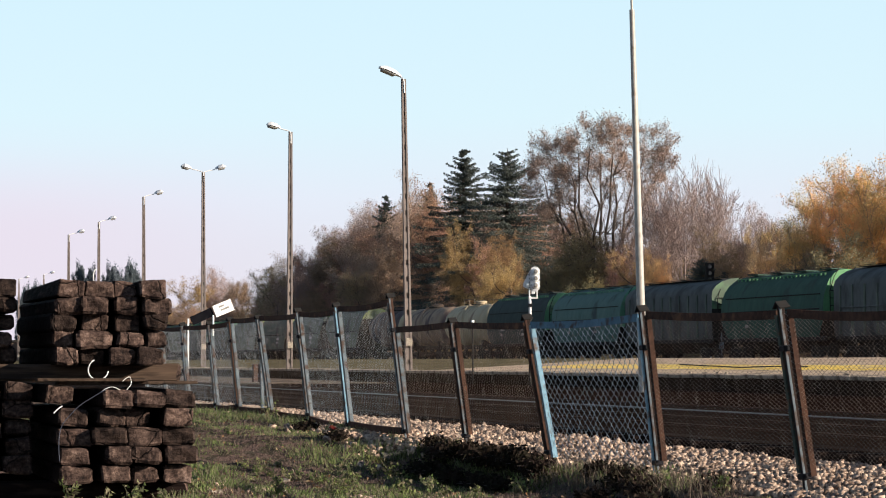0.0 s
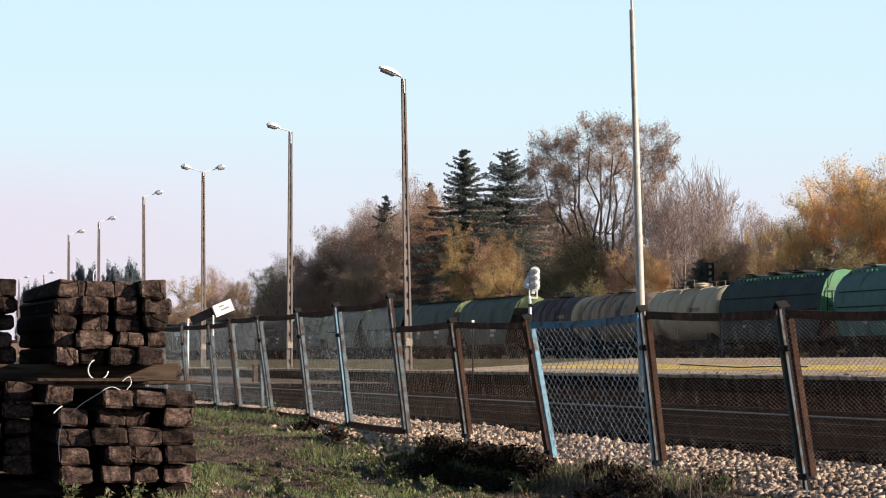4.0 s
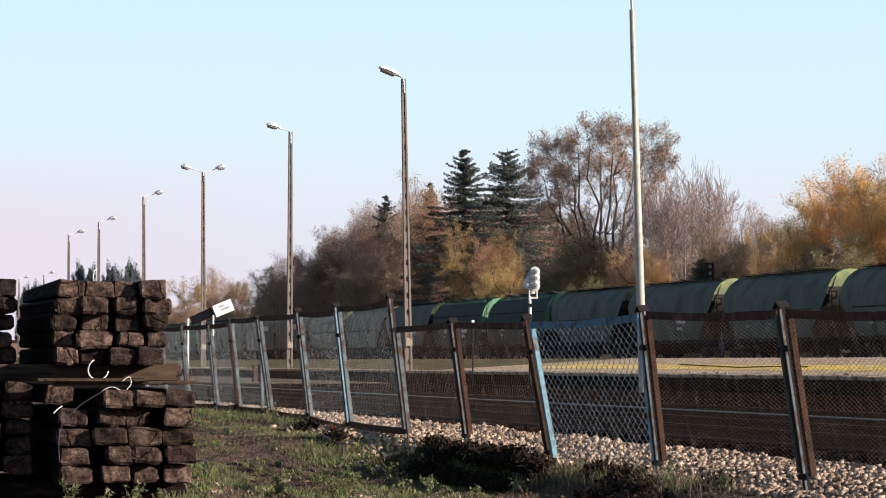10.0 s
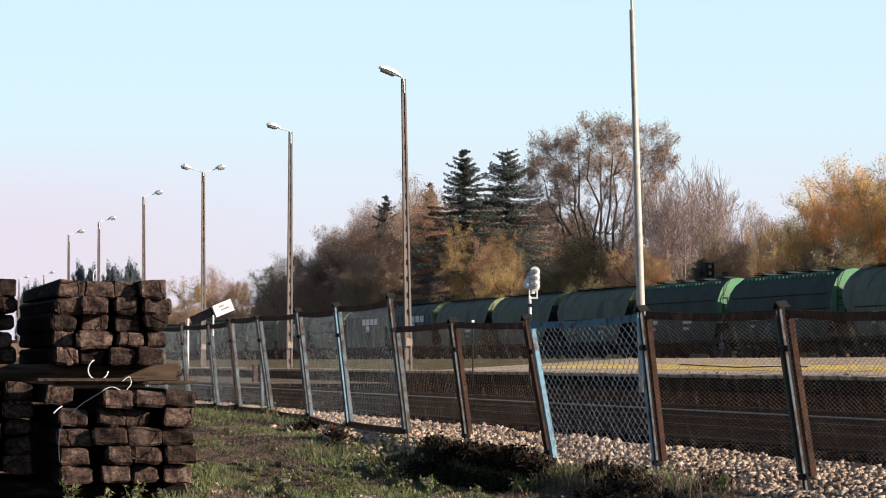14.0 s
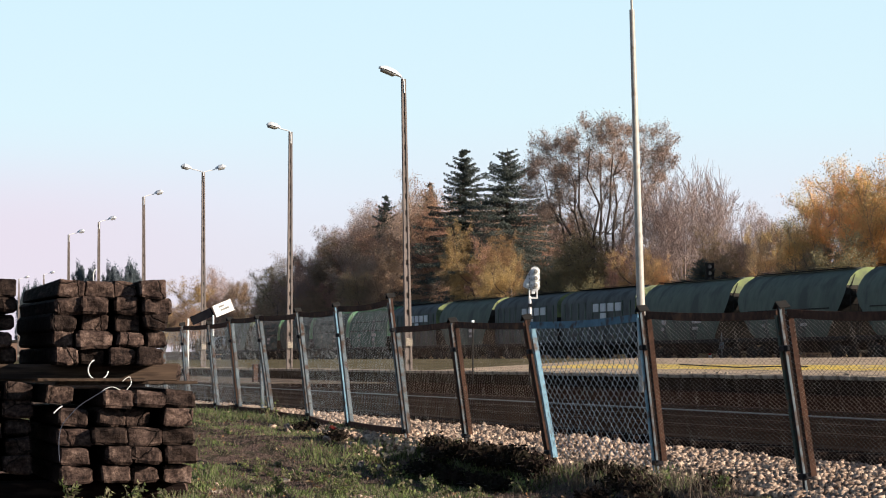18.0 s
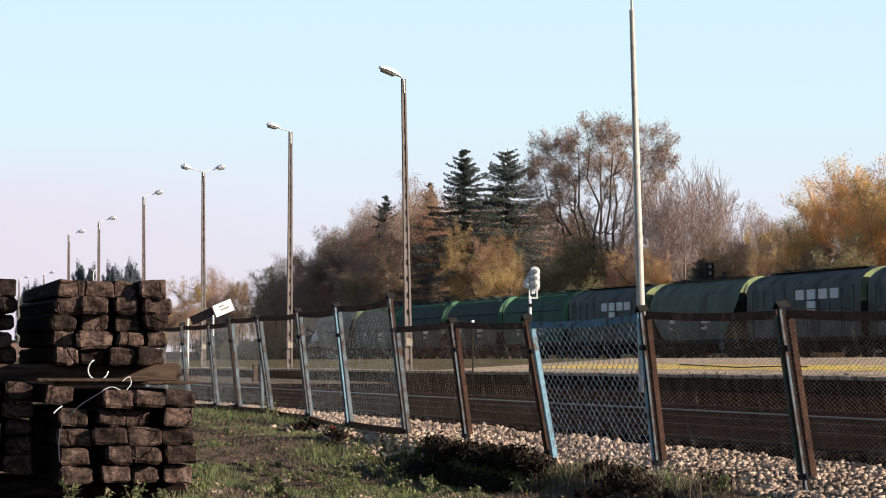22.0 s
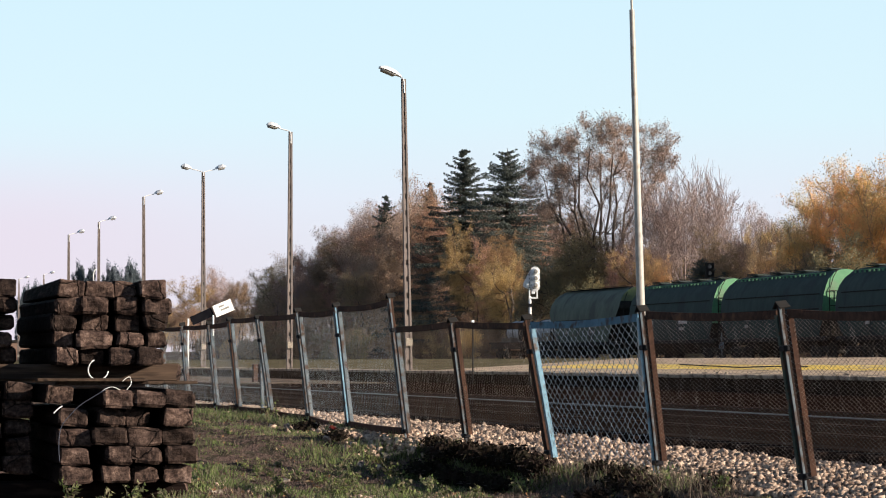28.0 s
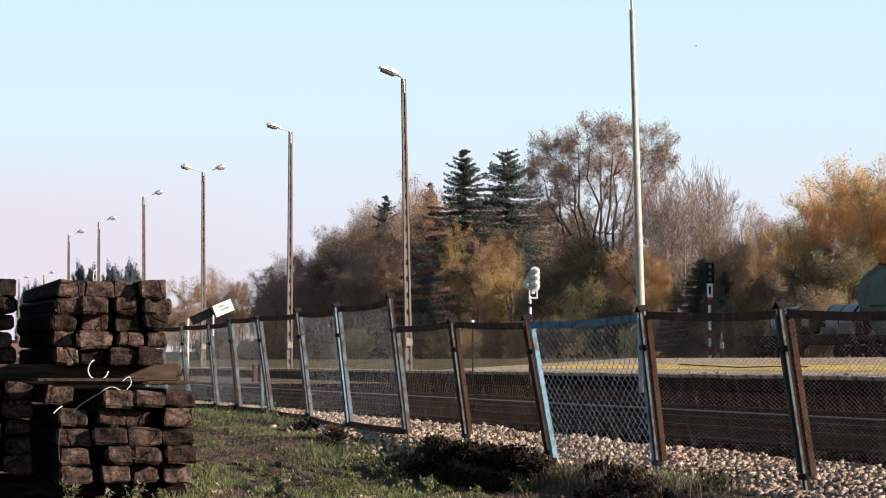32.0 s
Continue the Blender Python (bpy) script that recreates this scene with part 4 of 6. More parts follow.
strap.path([Vector((2.82 + 0.02 * math.cos(a), 20.4, 1.86 + 0.06 * math.sin(a))) for a in [1.2 + i * 0.3 for i in range(13)]], 0.004, 6)
solid("packing_strap", strap, PLASTIC, "curl of pale strap on top of the sleepers", "strap")

# ---- lamps, mast, signals ----


def lantern(parent, base, tip, size):
    """A street lantern from its arm's end to its tip."""
    a, b = Vector(base), Vector(tip)
    d = b - a
    m = Matrix.Translation(a) @ d.to_track_quat("Y", "Z").to_matrix().to_4x4()
    L = d.length
    top, low = Geo(), Geo()
    rings = []
    for k, w, h in ((0.0, 0.05, 0.04), (0.12, 0.09, 0.07), (0.35, 0.15, 0.11), (0.75, 0.16, 0.12), (1.0, 0.08, 0.05)):
        rings.append([(size * w * math.cos(t), L * k, size * h * math.sin(t)) for t in [math.pi * i / 6 for i in range(7)]])
    for i, r in enumerate(rings):
        top.v += [tuple(m @ Vector(p)) for p in r]
        if i:
            o = 7 * i
            top.f += [(o - 7 + j, o - 6 + j, o + 1 + j, o + j) for j in range(6)]
    top.f += [tuple(range(7)), tuple(range(28, 35)), ]
    top.f += [(7 * i, 7 * i + 6, 7 * i + 13, 7 * i + 7) for i in range(4)]
    lan = part("lantern", top, ALU, parent, "pale metal lantern housing", 40)
    low.box(m @ Vector((0, L * 0.58, -0.02 * size)), (0.24 * size, L * 0.62, 0.07 * size), 0.02 * size, d.to_track_quat("Y", "Z").to_matrix())
    part("lantern_glass", low, GLASS_DULL, lan)


def lamp_post(x, y, z, h, lean, arms, label, reach=1.4, inner=0.75):
    """A slotted concrete lamp post: two flanges, a web with pockets, a cable box, and slim arms with lanterns at their ends."""
    p = thing("street_lamp", label, "street lamp", "platform lamps", m=pose(x, y, z, 0, lean, 0))
    n = 18
    for s in (-1, 1):
        g = Geo()
        g.add([(s * a + dx, dy, zz) for zz, a, w in ((-0.3, 0.115, 0.045), (h, 0.060, 0.030)) for dx, dy in ((-w, -0.09), (w, -0.09), (w, 0.09), (-w, 0.09))],
              [(0, 1, 2, 3), (4, 5, 6, 7), (0, 1, 5, 4), (1, 2, 6, 5), (2, 3, 7, 6), (3, 0, 4, 7)])
        part("flange", g, LAMP_POST, p)
    part("back_web", Geo().box((0, 0.065, h / 2 - 0.1), (0.11, 0.03, h + 0.15), 0.0), LAMP_POST, p, "recessed web")
    for i in range(n):
        zz = 0.15 + (h - 0.6) * i / (n - 1)
        part("web", Geo().box((0, -0.005, zz), (0.17 - 0.005 * i, 0.10, 0.50 if i < n - 1 else 0.9), 0.012), LAMP_POST, p)
    part("cable_box", Geo().box((-0.02, -0.16, 1.35), (0.30, 0.16, 0.34), 0.02), CONCRETE, p, "pale cable box")
    for s in arms:
        rise = 0.42 if inner < 0.3 else 0.30
        end = Vector((inner * s, 0, h + 0.04 + rise * inner / reach))
        arm = Geo().path(soften([Vector((0, -0.1, h - 0.6)), Vector((0, -0.1, h - 0.02)), Vector((0.1 * s, -0.05, h + 0.05)), end]), 0.032, 6)
        part("arm", arm, ALU, p)
        lantern(p, end, (reach * s, -0.1, h + 0.04 + rise), 1.75 if inner < 0.3 else 1.9)
    return p


SINGLE = "tall slotted concrete lamp post with one angled lantern"
lamp_post(27.2, 100.1, 0.62, 12.62, -1.1, (-1,), SINGLE, 1.08, 0.12)
lamp_post(27.3, 124.2, 0.66, 12.5, 0.1, (-1,), SINGLE, 1.28, 0.55)
lamp_post(27.3, 149.0, 0.70, 12.2, -0.3, (-1, 1), "tall slotted concrete lamp post with two lanterns")
lamp_post(27.3, 172.4, 0.70, 12.2, -0.4, (1,), SINGLE)
lamp_post(27.3, 195.8, 0.70, 11.7, 0.0, (1,), SINGLE)
lamp_post(27.3, 214.7, 0.70, 11.6, -0.1, (1,), SINGLE)
lamp_post(37.0, 316.1, 0.55, 11.8, -0.1, (1,), SINGLE)
lamp_post(37.0, 345.9, 0.55, 12.2, 0.0, (1,), SINGLE)

mast = thing("mast", "tall tapered pale grey steel mast with thin tip", "mast", m=pose(24.06, 63.6, 0.28, 0.3, -1.75, 0))
part("pole", Geo().tube((0, 0, -0.2), (0, 0, 10.71), 0.130, 0.072, 14), MAST_PAINT, mast, "", 40)
part("tip", Geo().tube((0, 0, 10.66), (0, 0, 12.4), 0.036, 0.03, 10), MAST_PAINT, mast, "thin upper tube", 40)

# pale light signal seen from behind
sg = thing("light_signal", "white light signal seen from behind on a thin post", "railway signal", m=pose(26.0, 79.6, 0.30, 0, 0, -16))
part("post", Geo().tube((-0.04, 0, 2.45), (-0.04, 0, 3.1), 0.05, 0.045, 10), WHITE, sg, "", 40)
part("lower_post", Geo().tube((-0.04, 0, -0.1), (-0.04, 0, 2.45), 0.05, 0.05, 10), SOOT_SHADE, sg, "dark lower post", 40)
capsule = [(0.135 + 0.165 * math.cos(q), (3.95 if q < math.pi else 3.42) + 0.165 * math.sin(q)) for q in [math.pi * i / 8 for i in range(17)]]
part("head", Geo().sweep(capsule, -0.08, 0.08), CASING, sg, "white rounded signal head casing", 50)
for i in range(3):
    z = 3.94 - 0.235 * i
    unit = part("lamp_unit", Geo().tube((0.15, -0.30, z), (0.15, -0.06, z), 0.085, 0.115, 14), WHITE, sg, "", 40)
    part("lamp_cap", Geo().tube((0.15, -0.34, z), (0.15, -0.29, z), 0.05, 0.085, 12), GLASS_DULL, unit, "", 40)
part("wind_board", Geo().sweep([(0.02, 4.02), (-0.05, 3.98), (-0.28, 3.52), (-0.28, 3.42), (-0.10, 3.34), (0.02, 3.34)], -0.02, 0.02), CASING, sg, "white triangular side sheet")
part("cover", Geo().box((-0.13, -0.05, 3.46), (0.10, 0.12, 0.16), 0.02), ALU, sg)
frame_iron = Geo()
for x in (-0.06, 0.20):
    frame_iron.box((x, -0.05, 3.20), (0.045, 0.05, 0.36), 0.006)
frame_iron.box((0.07, -0.05, 3.03), (0.31, 0.05, 0.05), 0.006).box((0.07, -0.02, 3.27), (0.12, 0.10, 0.20), 0.01)
part("bracket", frame_iron, WHITE, sg)
part("junction_box", Geo().box((-0.03, -0.05, 2.78), (0.14, 0.12, 0.12), 0.01), BLACK, sg)
# colour-light signal with a banded post beyond the train
sr = thing("light_signal", "dark three-lamp signal on a red and white banded post", "railway signal", m=pose(56.0, 136.7, 0.9, 0, 0, -16))
z = 0.0
for h, mt in ((0.65, WHITE), (0.5, RED), (0.5, WHITE), (0.5, RED), (0.55, WHITE), (0.5, RED), (0.46, WHITE), (0.46, RED), (1.0, BLACK)):
    part("post_band", Geo().tube((0, 0, z), (0, 0, z + h), 0.09, 0.09, 10), mt, sr)
    z += h
part("number_plate", Geo().box((0, -0.11, 4.54), (0.34, 0.02, 0.84), 0.006), WHITE, sr, "white plate with a dark bar")
part("plate_bar", Geo().box((0, -0.125, 4.54), (0.12, 0.01, 0.5), 0.0), BLACK, sr)
part("head", Geo().box((0, 0, 5.6), (0.56, 0.22, 1.25), 0.05), SOOT_SHADE, sr, "black signal head")
for i in range(3):
    hood = Geo().tube((0.0, -0.12, 5.98 - 0.39 * i), (0.05, -0.42, 5.95 - 0.39 * i), 0.15, 0.17, 12, False)
    part("hood", hood, BLACK, sr)
    part("lens", Geo().tube((0.0, -0.13, 5.98 - 0.39 * i), (0.0, -0.11, 5.98 - 0.39 * i), 0.12, 0.12, 12), GLASS_DULL, sr)
# dwarf signal between platform and main line
dw = thing("dwarf_signal", "small grey trackside signal on a short post", "railway signal", m=pose(47.0, 113.2, 0.89, 0, 0, -16))
part("post", Geo().tube((0, 0, 0), (0, 0, 1.7), 0.035, 0.03, 8), GREYBLUE, dw)
part("head", Geo().box((0, -0.02, 1.05), (0.22, 0.2, 0.34), 0.03), GREYBLUE, dw)
part("arm", Geo().box((0.02, 0, 1.45), (0.2, 0.03, 0.05), 0.006), GREYBLUE, dw)
# white-topped marker posts
for x, y, zb, zt, cap_h, r in ((26.6, 88.6, 0.3, 2.72, 0.22, 0.05), (26.8, 151.6, 0.3, 3.85, 3.2, 0.055)):
    mk = thing("marker_post", "thin trackside marker post with white top", "marker post", "marker posts", m=pose(x, y, zb))
    part("post", Geo().tube((0, 0, -0.1), (0, 0, zt - zb - cap_h), r * 0.7, r * 0.6, 8), SOOT_SHADE, mk)
    part("white_top", Geo().box((0, 0, zt - zb - cap_h / 2), (2 * r, 2 * r, cap_h), 0.01), WHITE, mk)
# two stub posts in the gravel strip
for x, y in ((20.3, 97.5), (20.4, 99.2)):
    solid("stub_post", Geo().box((x, y, 0.62), (0.32, 0.28, 0.85), 0.03), RUST, "dark weathered stub post in the gravel", "post", "stub posts")

# ---- the train ----
TRAIN_X, RAIL_Z = 52.7, 1.153


def loft(half, ends, rings):
    """A body symmetric in x from a half profile of (x, z); ends(z) gives the half length at the height z."""
    prof = [(x, z) for x, z in half] + [(-x, z) for x, z in reversed(half[:-1])]
    n = len(prof)
    side = Geo()
    for k in rings:
        side.v += [(x, k * ends(z, k), z) for x, z in prof]
    m = len(rings)
    side.f = [(j * n + i, j * n + i + 1, (j + 1) * n + i + 1, (j + 1) * n + i) for j in range(m - 1) for i in range(n - 1)]
    side.f += [(j * n, j * n + n - 1, (j + 1) * n + n - 1, (j + 1) * n) for j in range(m - 1)]
    caps = []
    for k in (rings[0], rings[-1]):
        g = Geo()
        g.v = [(x, k * ends(z, k), z) for x, z in prof]
        h = len(half)
        g.f = [(i, i + 1, n - 2 - i, n - 1 - i) for i in range(h - 2)] + [(h - 2, h - 1, h)]
        caps.append(g)
    return side, caps


def picked(g, faces):
    """Some faces of a shape, with only the corners that they use."""
    used = sorted({i for f in faces for i in f})
    at = {k: n for n, k in enumerate(used)}
    out = Geo()
    out.v = [g.v[k] for k in used]
    out.f = [tuple(at[k] for k in f) for f in faces]
    return out


WHEEL = Geo().tube((-0.07, 0, 0), (0.07, 0, 0), 0.47, 0.47, 20).tube((-0.1, 0, 0), (-0.06, 0, 0), 0.5, 0.5, 20).mesh("wheel", SOOT_SHADE, 40)
AXLE = Geo().tube((-0.95, 0, 0), (0.95, 0, 0), 0.08, 0.08, 8).mesh("axle", SOOT_SHADE)
BOGIE = Geo()
for sx in (-1, 1):
    BOGIE.box((sx * 1.02, 0, 0.62), (0.16, 2.2, 0.22), 0.03).box((sx * 1.02, 0, 0.42), (0.2, 0.7, 0.3), 0.03)
    for sy in (-1, 1):
        BOGIE.box((sx * 1.02, sy * 0.925, 0.48), (0.22, 0.3, 0.32), 0.04)
BOGIE.box((0, 0, 0.62), (2.1, 0.42, 0.3), 0.04)
BOGIE = BOGIE.mesh("bogie", SOOT_SHADE)
COUPLER = Geo().box((0, 0, 1.05), (0.22, 0.9, 0.25), 0.03).box((0.05, -0.45, 1.05), (0.34, 0.3, 0.34), 0.05).mesh("coupler", SOOT_SHADE)


def running_gear(w, half_wheelbase, half_length):
    for s in (-1, 1):
        b = part("bogie", BOGIE, None, w)
        b.matrix_basis = pose(0, s * half_wheelbase, 0)
        for a in (-0.925, 0.925):
            for x in (-0.8, 0.8):
                wh = part("wheel", WHEEL, None, b)
                wh.matrix_basis = pose(x, a, 0.475, 0, 0, 0 if x < 0 else 180)
            ax = part("axle", AXLE, None, b)
            ax.matrix_basis = pose(0, a, 0.475)
        c = part("coupler", COUPLER, None, w)
        c.matrix_basis = pose(0, s * (half_length - 0.25), 0, 0, 0, 0 if s < 0 else 180)


def ladder(x, y0, y1, z0, z1, w):
    g = Geo()
    for s in (-1, 1):
        g.tube((x + s * w / 2, y0, z0), (x + s * w / 2, y1, z1), 0.025, 0.025, 5)
    n = int((z1 - z0) / 0.33)
    for i in range(1, n):
        k = i / n
        y = y0 + (y1 - y0) * k
        g.tube((x - w / 2, y, z0 + (z1 - z0) * k), (x + w / 2, y, z0 + (z1 - z0) * k), 0.02, 0.02, 5)
    return g


grain_label = "green covered grain hopper wagon with roof hatches"
slant_label = "dusty olive covered hopper wagon with undercut ends"
ribbed_label = "olive ribbed covered wagon with pale side placards"
plain_label = "olive ribbed covered wagon with dull plain sides"

HALF = [(1.40, 1.20), (1.50, 1.45), (1.55, 2.1), (1.56, 2.75), (1.50, 3.25), (1.36, 3.7), (1.12, 4.1), (0.8, 4.38), (0.42, 4.55), (0.0, 4.61)]
HALF_BOX = [(1.42, 1.20), (1.50, 1.40), (1.52, 2.1), (1.52, 2.9), (1.52, 3.72), (1.45, 3.94), (1.22, 4.2), (0.85, 4.42), (0.42, 4.56), (0.0, 4.61)]
L_HOPPER = 14.5


def hopper(name, kind, paint, label):
    """A covered hopper wagon: kind 'grain' has full ends and hatches, 'slant' undercut ends, 'ribbed' upright ribs and pale placards."""
    w = thing(name, label, "freight wagon", "wagons of the passing train")
    cut, slope, rnd = {"grain": (2.0, 0.9, 0.5), "slant": (3.05, 1.15, 0.22), "ribbed": (2.2, 0.0, 0.12)}[kind]

    reach = {"grain": 6.52, "slant": 6.6, "ribbed": 6.85}[kind]

    def ends(z, k):
        """Half length at the height z: rounded towards the roof, undercut below."""
        return reach - (slope * max(0.0, cut - z) + rnd * max(0.0, z - 3.6) ** 1.5 if abs(k) > 0.99 else 0.0)

    side, caps = loft(HALF_BOX if kind == "ribbed" else HALF, ends, [-1, -0.62, 0.62, 1])
    # sides get darker colours than the ends: grime plus painted shade
    grime_and_shade = {"teal_wagon_paint": GRIME_SHADE_TEAL, "bright_green_wagon_paint": GRIME_SHADE_GREEN, "green_wagon_paint": GRIME_SHADE_DARK}.get(paint.name, GRIME_SHADE_RIB if kind == "ribbed" else GRIME_SHADE_OLIVE)
    part("body", side, grime_and_shade, w, "side sheets with grime and shade in their colour", 35)
    for g in caps:
        if kind:
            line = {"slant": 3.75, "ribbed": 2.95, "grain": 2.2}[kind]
            # lower part of the end split off and blackened as painted shade
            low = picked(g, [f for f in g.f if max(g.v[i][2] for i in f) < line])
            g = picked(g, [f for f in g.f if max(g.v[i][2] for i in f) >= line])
            part("slope_sheet", low, SOOT_SHADE, w, "undercut slope sheet, black to hold its shade" if kind == "slant" else "lower end sheet, black to hold its shade")
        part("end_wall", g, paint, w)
    part("sill", Geo().box((1.42, 0, 1.12), (0.12, 13.4, 0.22), 0.02).box((-1.42, 0, 1.12), (0.12, 13.4, 0.22), 0.02).box((0, 0, 1.05), (0.5, 13.6, 0.3), 0.02), SOOT_SHADE, w, "dark underframe sill")
    for s in (-1, 1):
        part("waist_rail", Geo().box((s * 1.575, 0, 2.62), (0.05, 10.0 if kind == "slant" else 12.2, 0.06), 0.01), grime_and_shade if kind == "ribbed" else SOOT_SHADE, w)
        part("end_platform", Geo().box((0, s * 6.45, 1.22), (2.7, 1.1, 0.06), 0.01), SOOT_SHADE, w)
        lad = ladder(-1.0, s * (reach + 0.14), s * (reach + 0.08), 1.3, 3.5, 0.42)
        lad.path([Vector((-1.0 + dx, s * (reach + 0.08), 3.5)) for dx in (-0.21, 0.21)], 0.02, 5)
        lad.path([Vector((-1.21, s * (reach + 0.08), 3.5)), Vector((-0.9, s * (reach - 0.1), 4.2)), Vector((-0.5, s * (reach - 0.4), 4.62))], 0.022, 5)
        part("ladder", lad, SOOT_SHADE, w)
        rail_g = Geo()
        for x in (-1.3, 1.3):
            rail_g.tube((x, s * 6.95, 1.2), (x, s * 6.95, 2.2), 0.025, 0.025, 5)
        rail_g.tube((-1.3, s * 6.95, 2.2), (1.3, s * 6.95, 2.2), 0.025, 0.025, 5)
        part("handrail", rail_g, SOOT_SHADE, w)
    if kind == "grain":
        for s in (-1, 1):
            part("seam", Geo().box((s * 1.49, 0, 3.36), (0.05, 12.0, 0.05), 0.01), SOOT_SHADE, w, "dark side seam")
            rim = Geo().tube((s * 0.95, -5.6, 4.42), (s * 0.95, 5.6, 4.42), 0.022, 0.022, 5)
            for i in range(23):
                rim.box((s * 0.95, -5.5 + 0.5 * i, 4.36), (0.05, 0.14, 0.14), 0.0)
            part("roof_rim", rim, paint, w, "row of roof clips")
        for i in range(4):
            hatch = part("hatch", Geo().box((-0.15, -4.6 + 3.06 * i, 4.63), (0.75, 1.4, 0.06), 0.02), grime_and_shade, w)
            part("hatch_lock", Geo().box((-0.15, -4.6 + 3.06 * i, 4.70), (0.95, 0.1, 0.05), 0.01).tube((-0.55, -5.2 + 3.06 * i, 4.7), (-0.55, -4.0 + 3.06 * i, 4.7), 0.02, 0.02, 5), SOOT_SHADE, hatch)
    else:
        walkway = Geo().box((-0.45, 0, 4.60), (0.4, 11.6, 0.04), 0.005)
        walkway.tube((-0.72, -5.8, 4.66), (-0.72, 5.8, 4.66), 0.015, 0.015, 5)
        part("roof_walkway", walkway, SOOT_SHADE, w)
    if kind == "ribbed":
        plates = label == ribbed_label
        for s in (-1, 1):
            # ribs paler than the panels, whose colour holds the shade between them
            for i in range(10):
                part("rib", Geo().box((s * 1.535, -6.075 + 1.35 * i, 2.5), (0.11, 0.15, 2.4), 0.015), GRIME_SHADE_OLIVE, w)
        for i in range(5 if plates else 0):
            y, z = (-4.05 + 1.35 * i, 3.34) if i < 4 else (-1.35, 2.76)
            part("placard", Geo().box((-1.555, y + 0.02, z), (0.07, 0.98, 0.50), 0.01), PLACARD, w, "pale rectangular placard")
    else:
        for y, wd in ((-2.2, 1.3), (2.8, 0.7)):
            part("lettering_bars", Geo().box((-1.567, y, 2.25), (0.02, wd, 0.24), 0.0).box((-1.567, y + 0.2, 1.85), (0.02, wd * 0.6, 0.16), 0.0), GLASS_DULL, w, "faint unreadable lines")
    for y in (-3.4, 0.0, 3.4):
        ch = Geo()
        ch.add([(x, y + a, z) for z, hx, hy in ((1.1, 1.2, 1.2), (0.45, 0.5, 0.45)) for x, a in ((-hx, -hy), (hx, -hy), (hx, hy), (-hx, hy))],
               [(0, 1, 2, 3), (4, 5, 6, 7), (0, 1, 5, 4), (1, 2, 6, 5), (2, 3, 7, 6), (3, 0, 4, 7)])
        part("chute", ch, SOOT_SHADE, w)
    running_gear(w, 5.2, L_HOPPER / 2)
    return w


L_TANK = 11.7


def tank_wagon(paint, label, ends=None):
    """A tank wagon with bulged ends, straps, dome, platform, ladder and saddles."""
    w = thing("tank_wagon", label, "freight wagon", "wagons of the passing train")
    n = 28
    rings = [(-5.35, 0.02), (-5.33, 0.6), (-5.22, 1.1), (-5.02, 1.4), (-4.8, 1.5), (4.8, 1.5), (5.02, 1.4), (5.22, 1.1), (5.33, 0.6), (5.35, 0.02)]
    for name, some, mt in (("tank", rings[4:6], paint), ("tank_end", rings[:5], ends or paint), ("tank_end", rings[5:], ends or paint)):
        g = Geo()
        for y, q in some:
            g.v += [(q * math.cos(2 * math.pi * i / n), y, 2.72 + q * math.sin(2 * math.pi * i / n)) for i in range(n)]
        g.f = [(j * n + i, j * n + (i + 1) % n, (j + 1) * n + (i + 1) % n, (j + 1) * n + i) for j in range(len(some) - 1) for i in range(n)]
        part(name, g, mt, w, "", 40)
    for y in (-4.2, -1.6, 1.6, 4.2):
        b = Geo()
        pts = [Vector((1.515 * math.cos(a), y, 2.72 + 1.515 * math.sin(a))) for a in [2 * math.pi * i / 28 for i in range(29)]]
        b.path(pts, 0.02, 4)
        part("strap", b, paint, w)
    dome = part("dome", Geo().tube((0, 0, 4.1), (0, 0, 4.42), 0.42, 0.40, 16).tube((0, 0, 4.42), (0, 0, 4.5), 0.46, 0.36, 16), paint, w, "", 40)
    part("dome_lid", Geo().tube((0, 0, 4.5), (0, 0, 4.55), 0.3, 0.22, 12), SOOT_SHADE, dome)
    for s in (-1, 1):
        part("top_deck", Geo().box((0, 0.9 * s, 4.24), (1.9, 0.7, 0.05), 0.01), SOOT_SHADE, w)
    for x in (-0.95, 0.95):
        rl = Geo()
        for y in (-1.3, 0, 1.3):
            rl.tube((x, y, 4.2), (x, y, 4.6), 0.02, 0.02, 5)
        rl.tube((x, -1.3, 4.6), (x, 1.3, 4.6), 0.02, 0.02, 5)
        part("handrail", rl, RUST_TAN, w, "faded tan handrail")
    for s in (-1, 1):
        lad = Geo()
        for y in (-0.22, 0.22):
            lad.path([Vector((s * 1.55, y, 1.2)), Vector((s * 1.62, y, 2.7)), Vector((s * 1.35, y, 3.7)), Vector((s * 0.9, y, 4.25))], 0.025, 5)
        for i in range(8):
            lad.tube((s * 1.6, -0.22, 1.35 + 0.3 * i), (s * 1.6, 0.22, 1.35 + 0.3 * i), 0.018, 0.018, 5)
        part("ladder", lad, paint, w)
        part("saddle", Geo().box((0, s * 3.9, 1.3), (2.3, 0.5, 0.55), 0.04), SOOT_SHADE, w)
    part("sill", Geo().box((0, 0, 1.08), (0.6, 10.9, 0.32), 0.03).box((0, -5.3, 1.08), (2.6, 0.2, 0.3), 0.03).box((0, 5.3, 1.08), (2.6, 0.2, 0.3), 0.03), SOOT_SHADE, w)
    part("lettering_bars", Geo().box((-1.47, -2.6, 2.9), (0.06, 1.5, 0.22), 0.0).box((-1.47, -2.6, 2.55), (0.06, 1.1, 0.16), 0.0), TAN, w, "faint unreadable lines")
    running_gear(w, 3.9, L_TANK / 2)
    return w


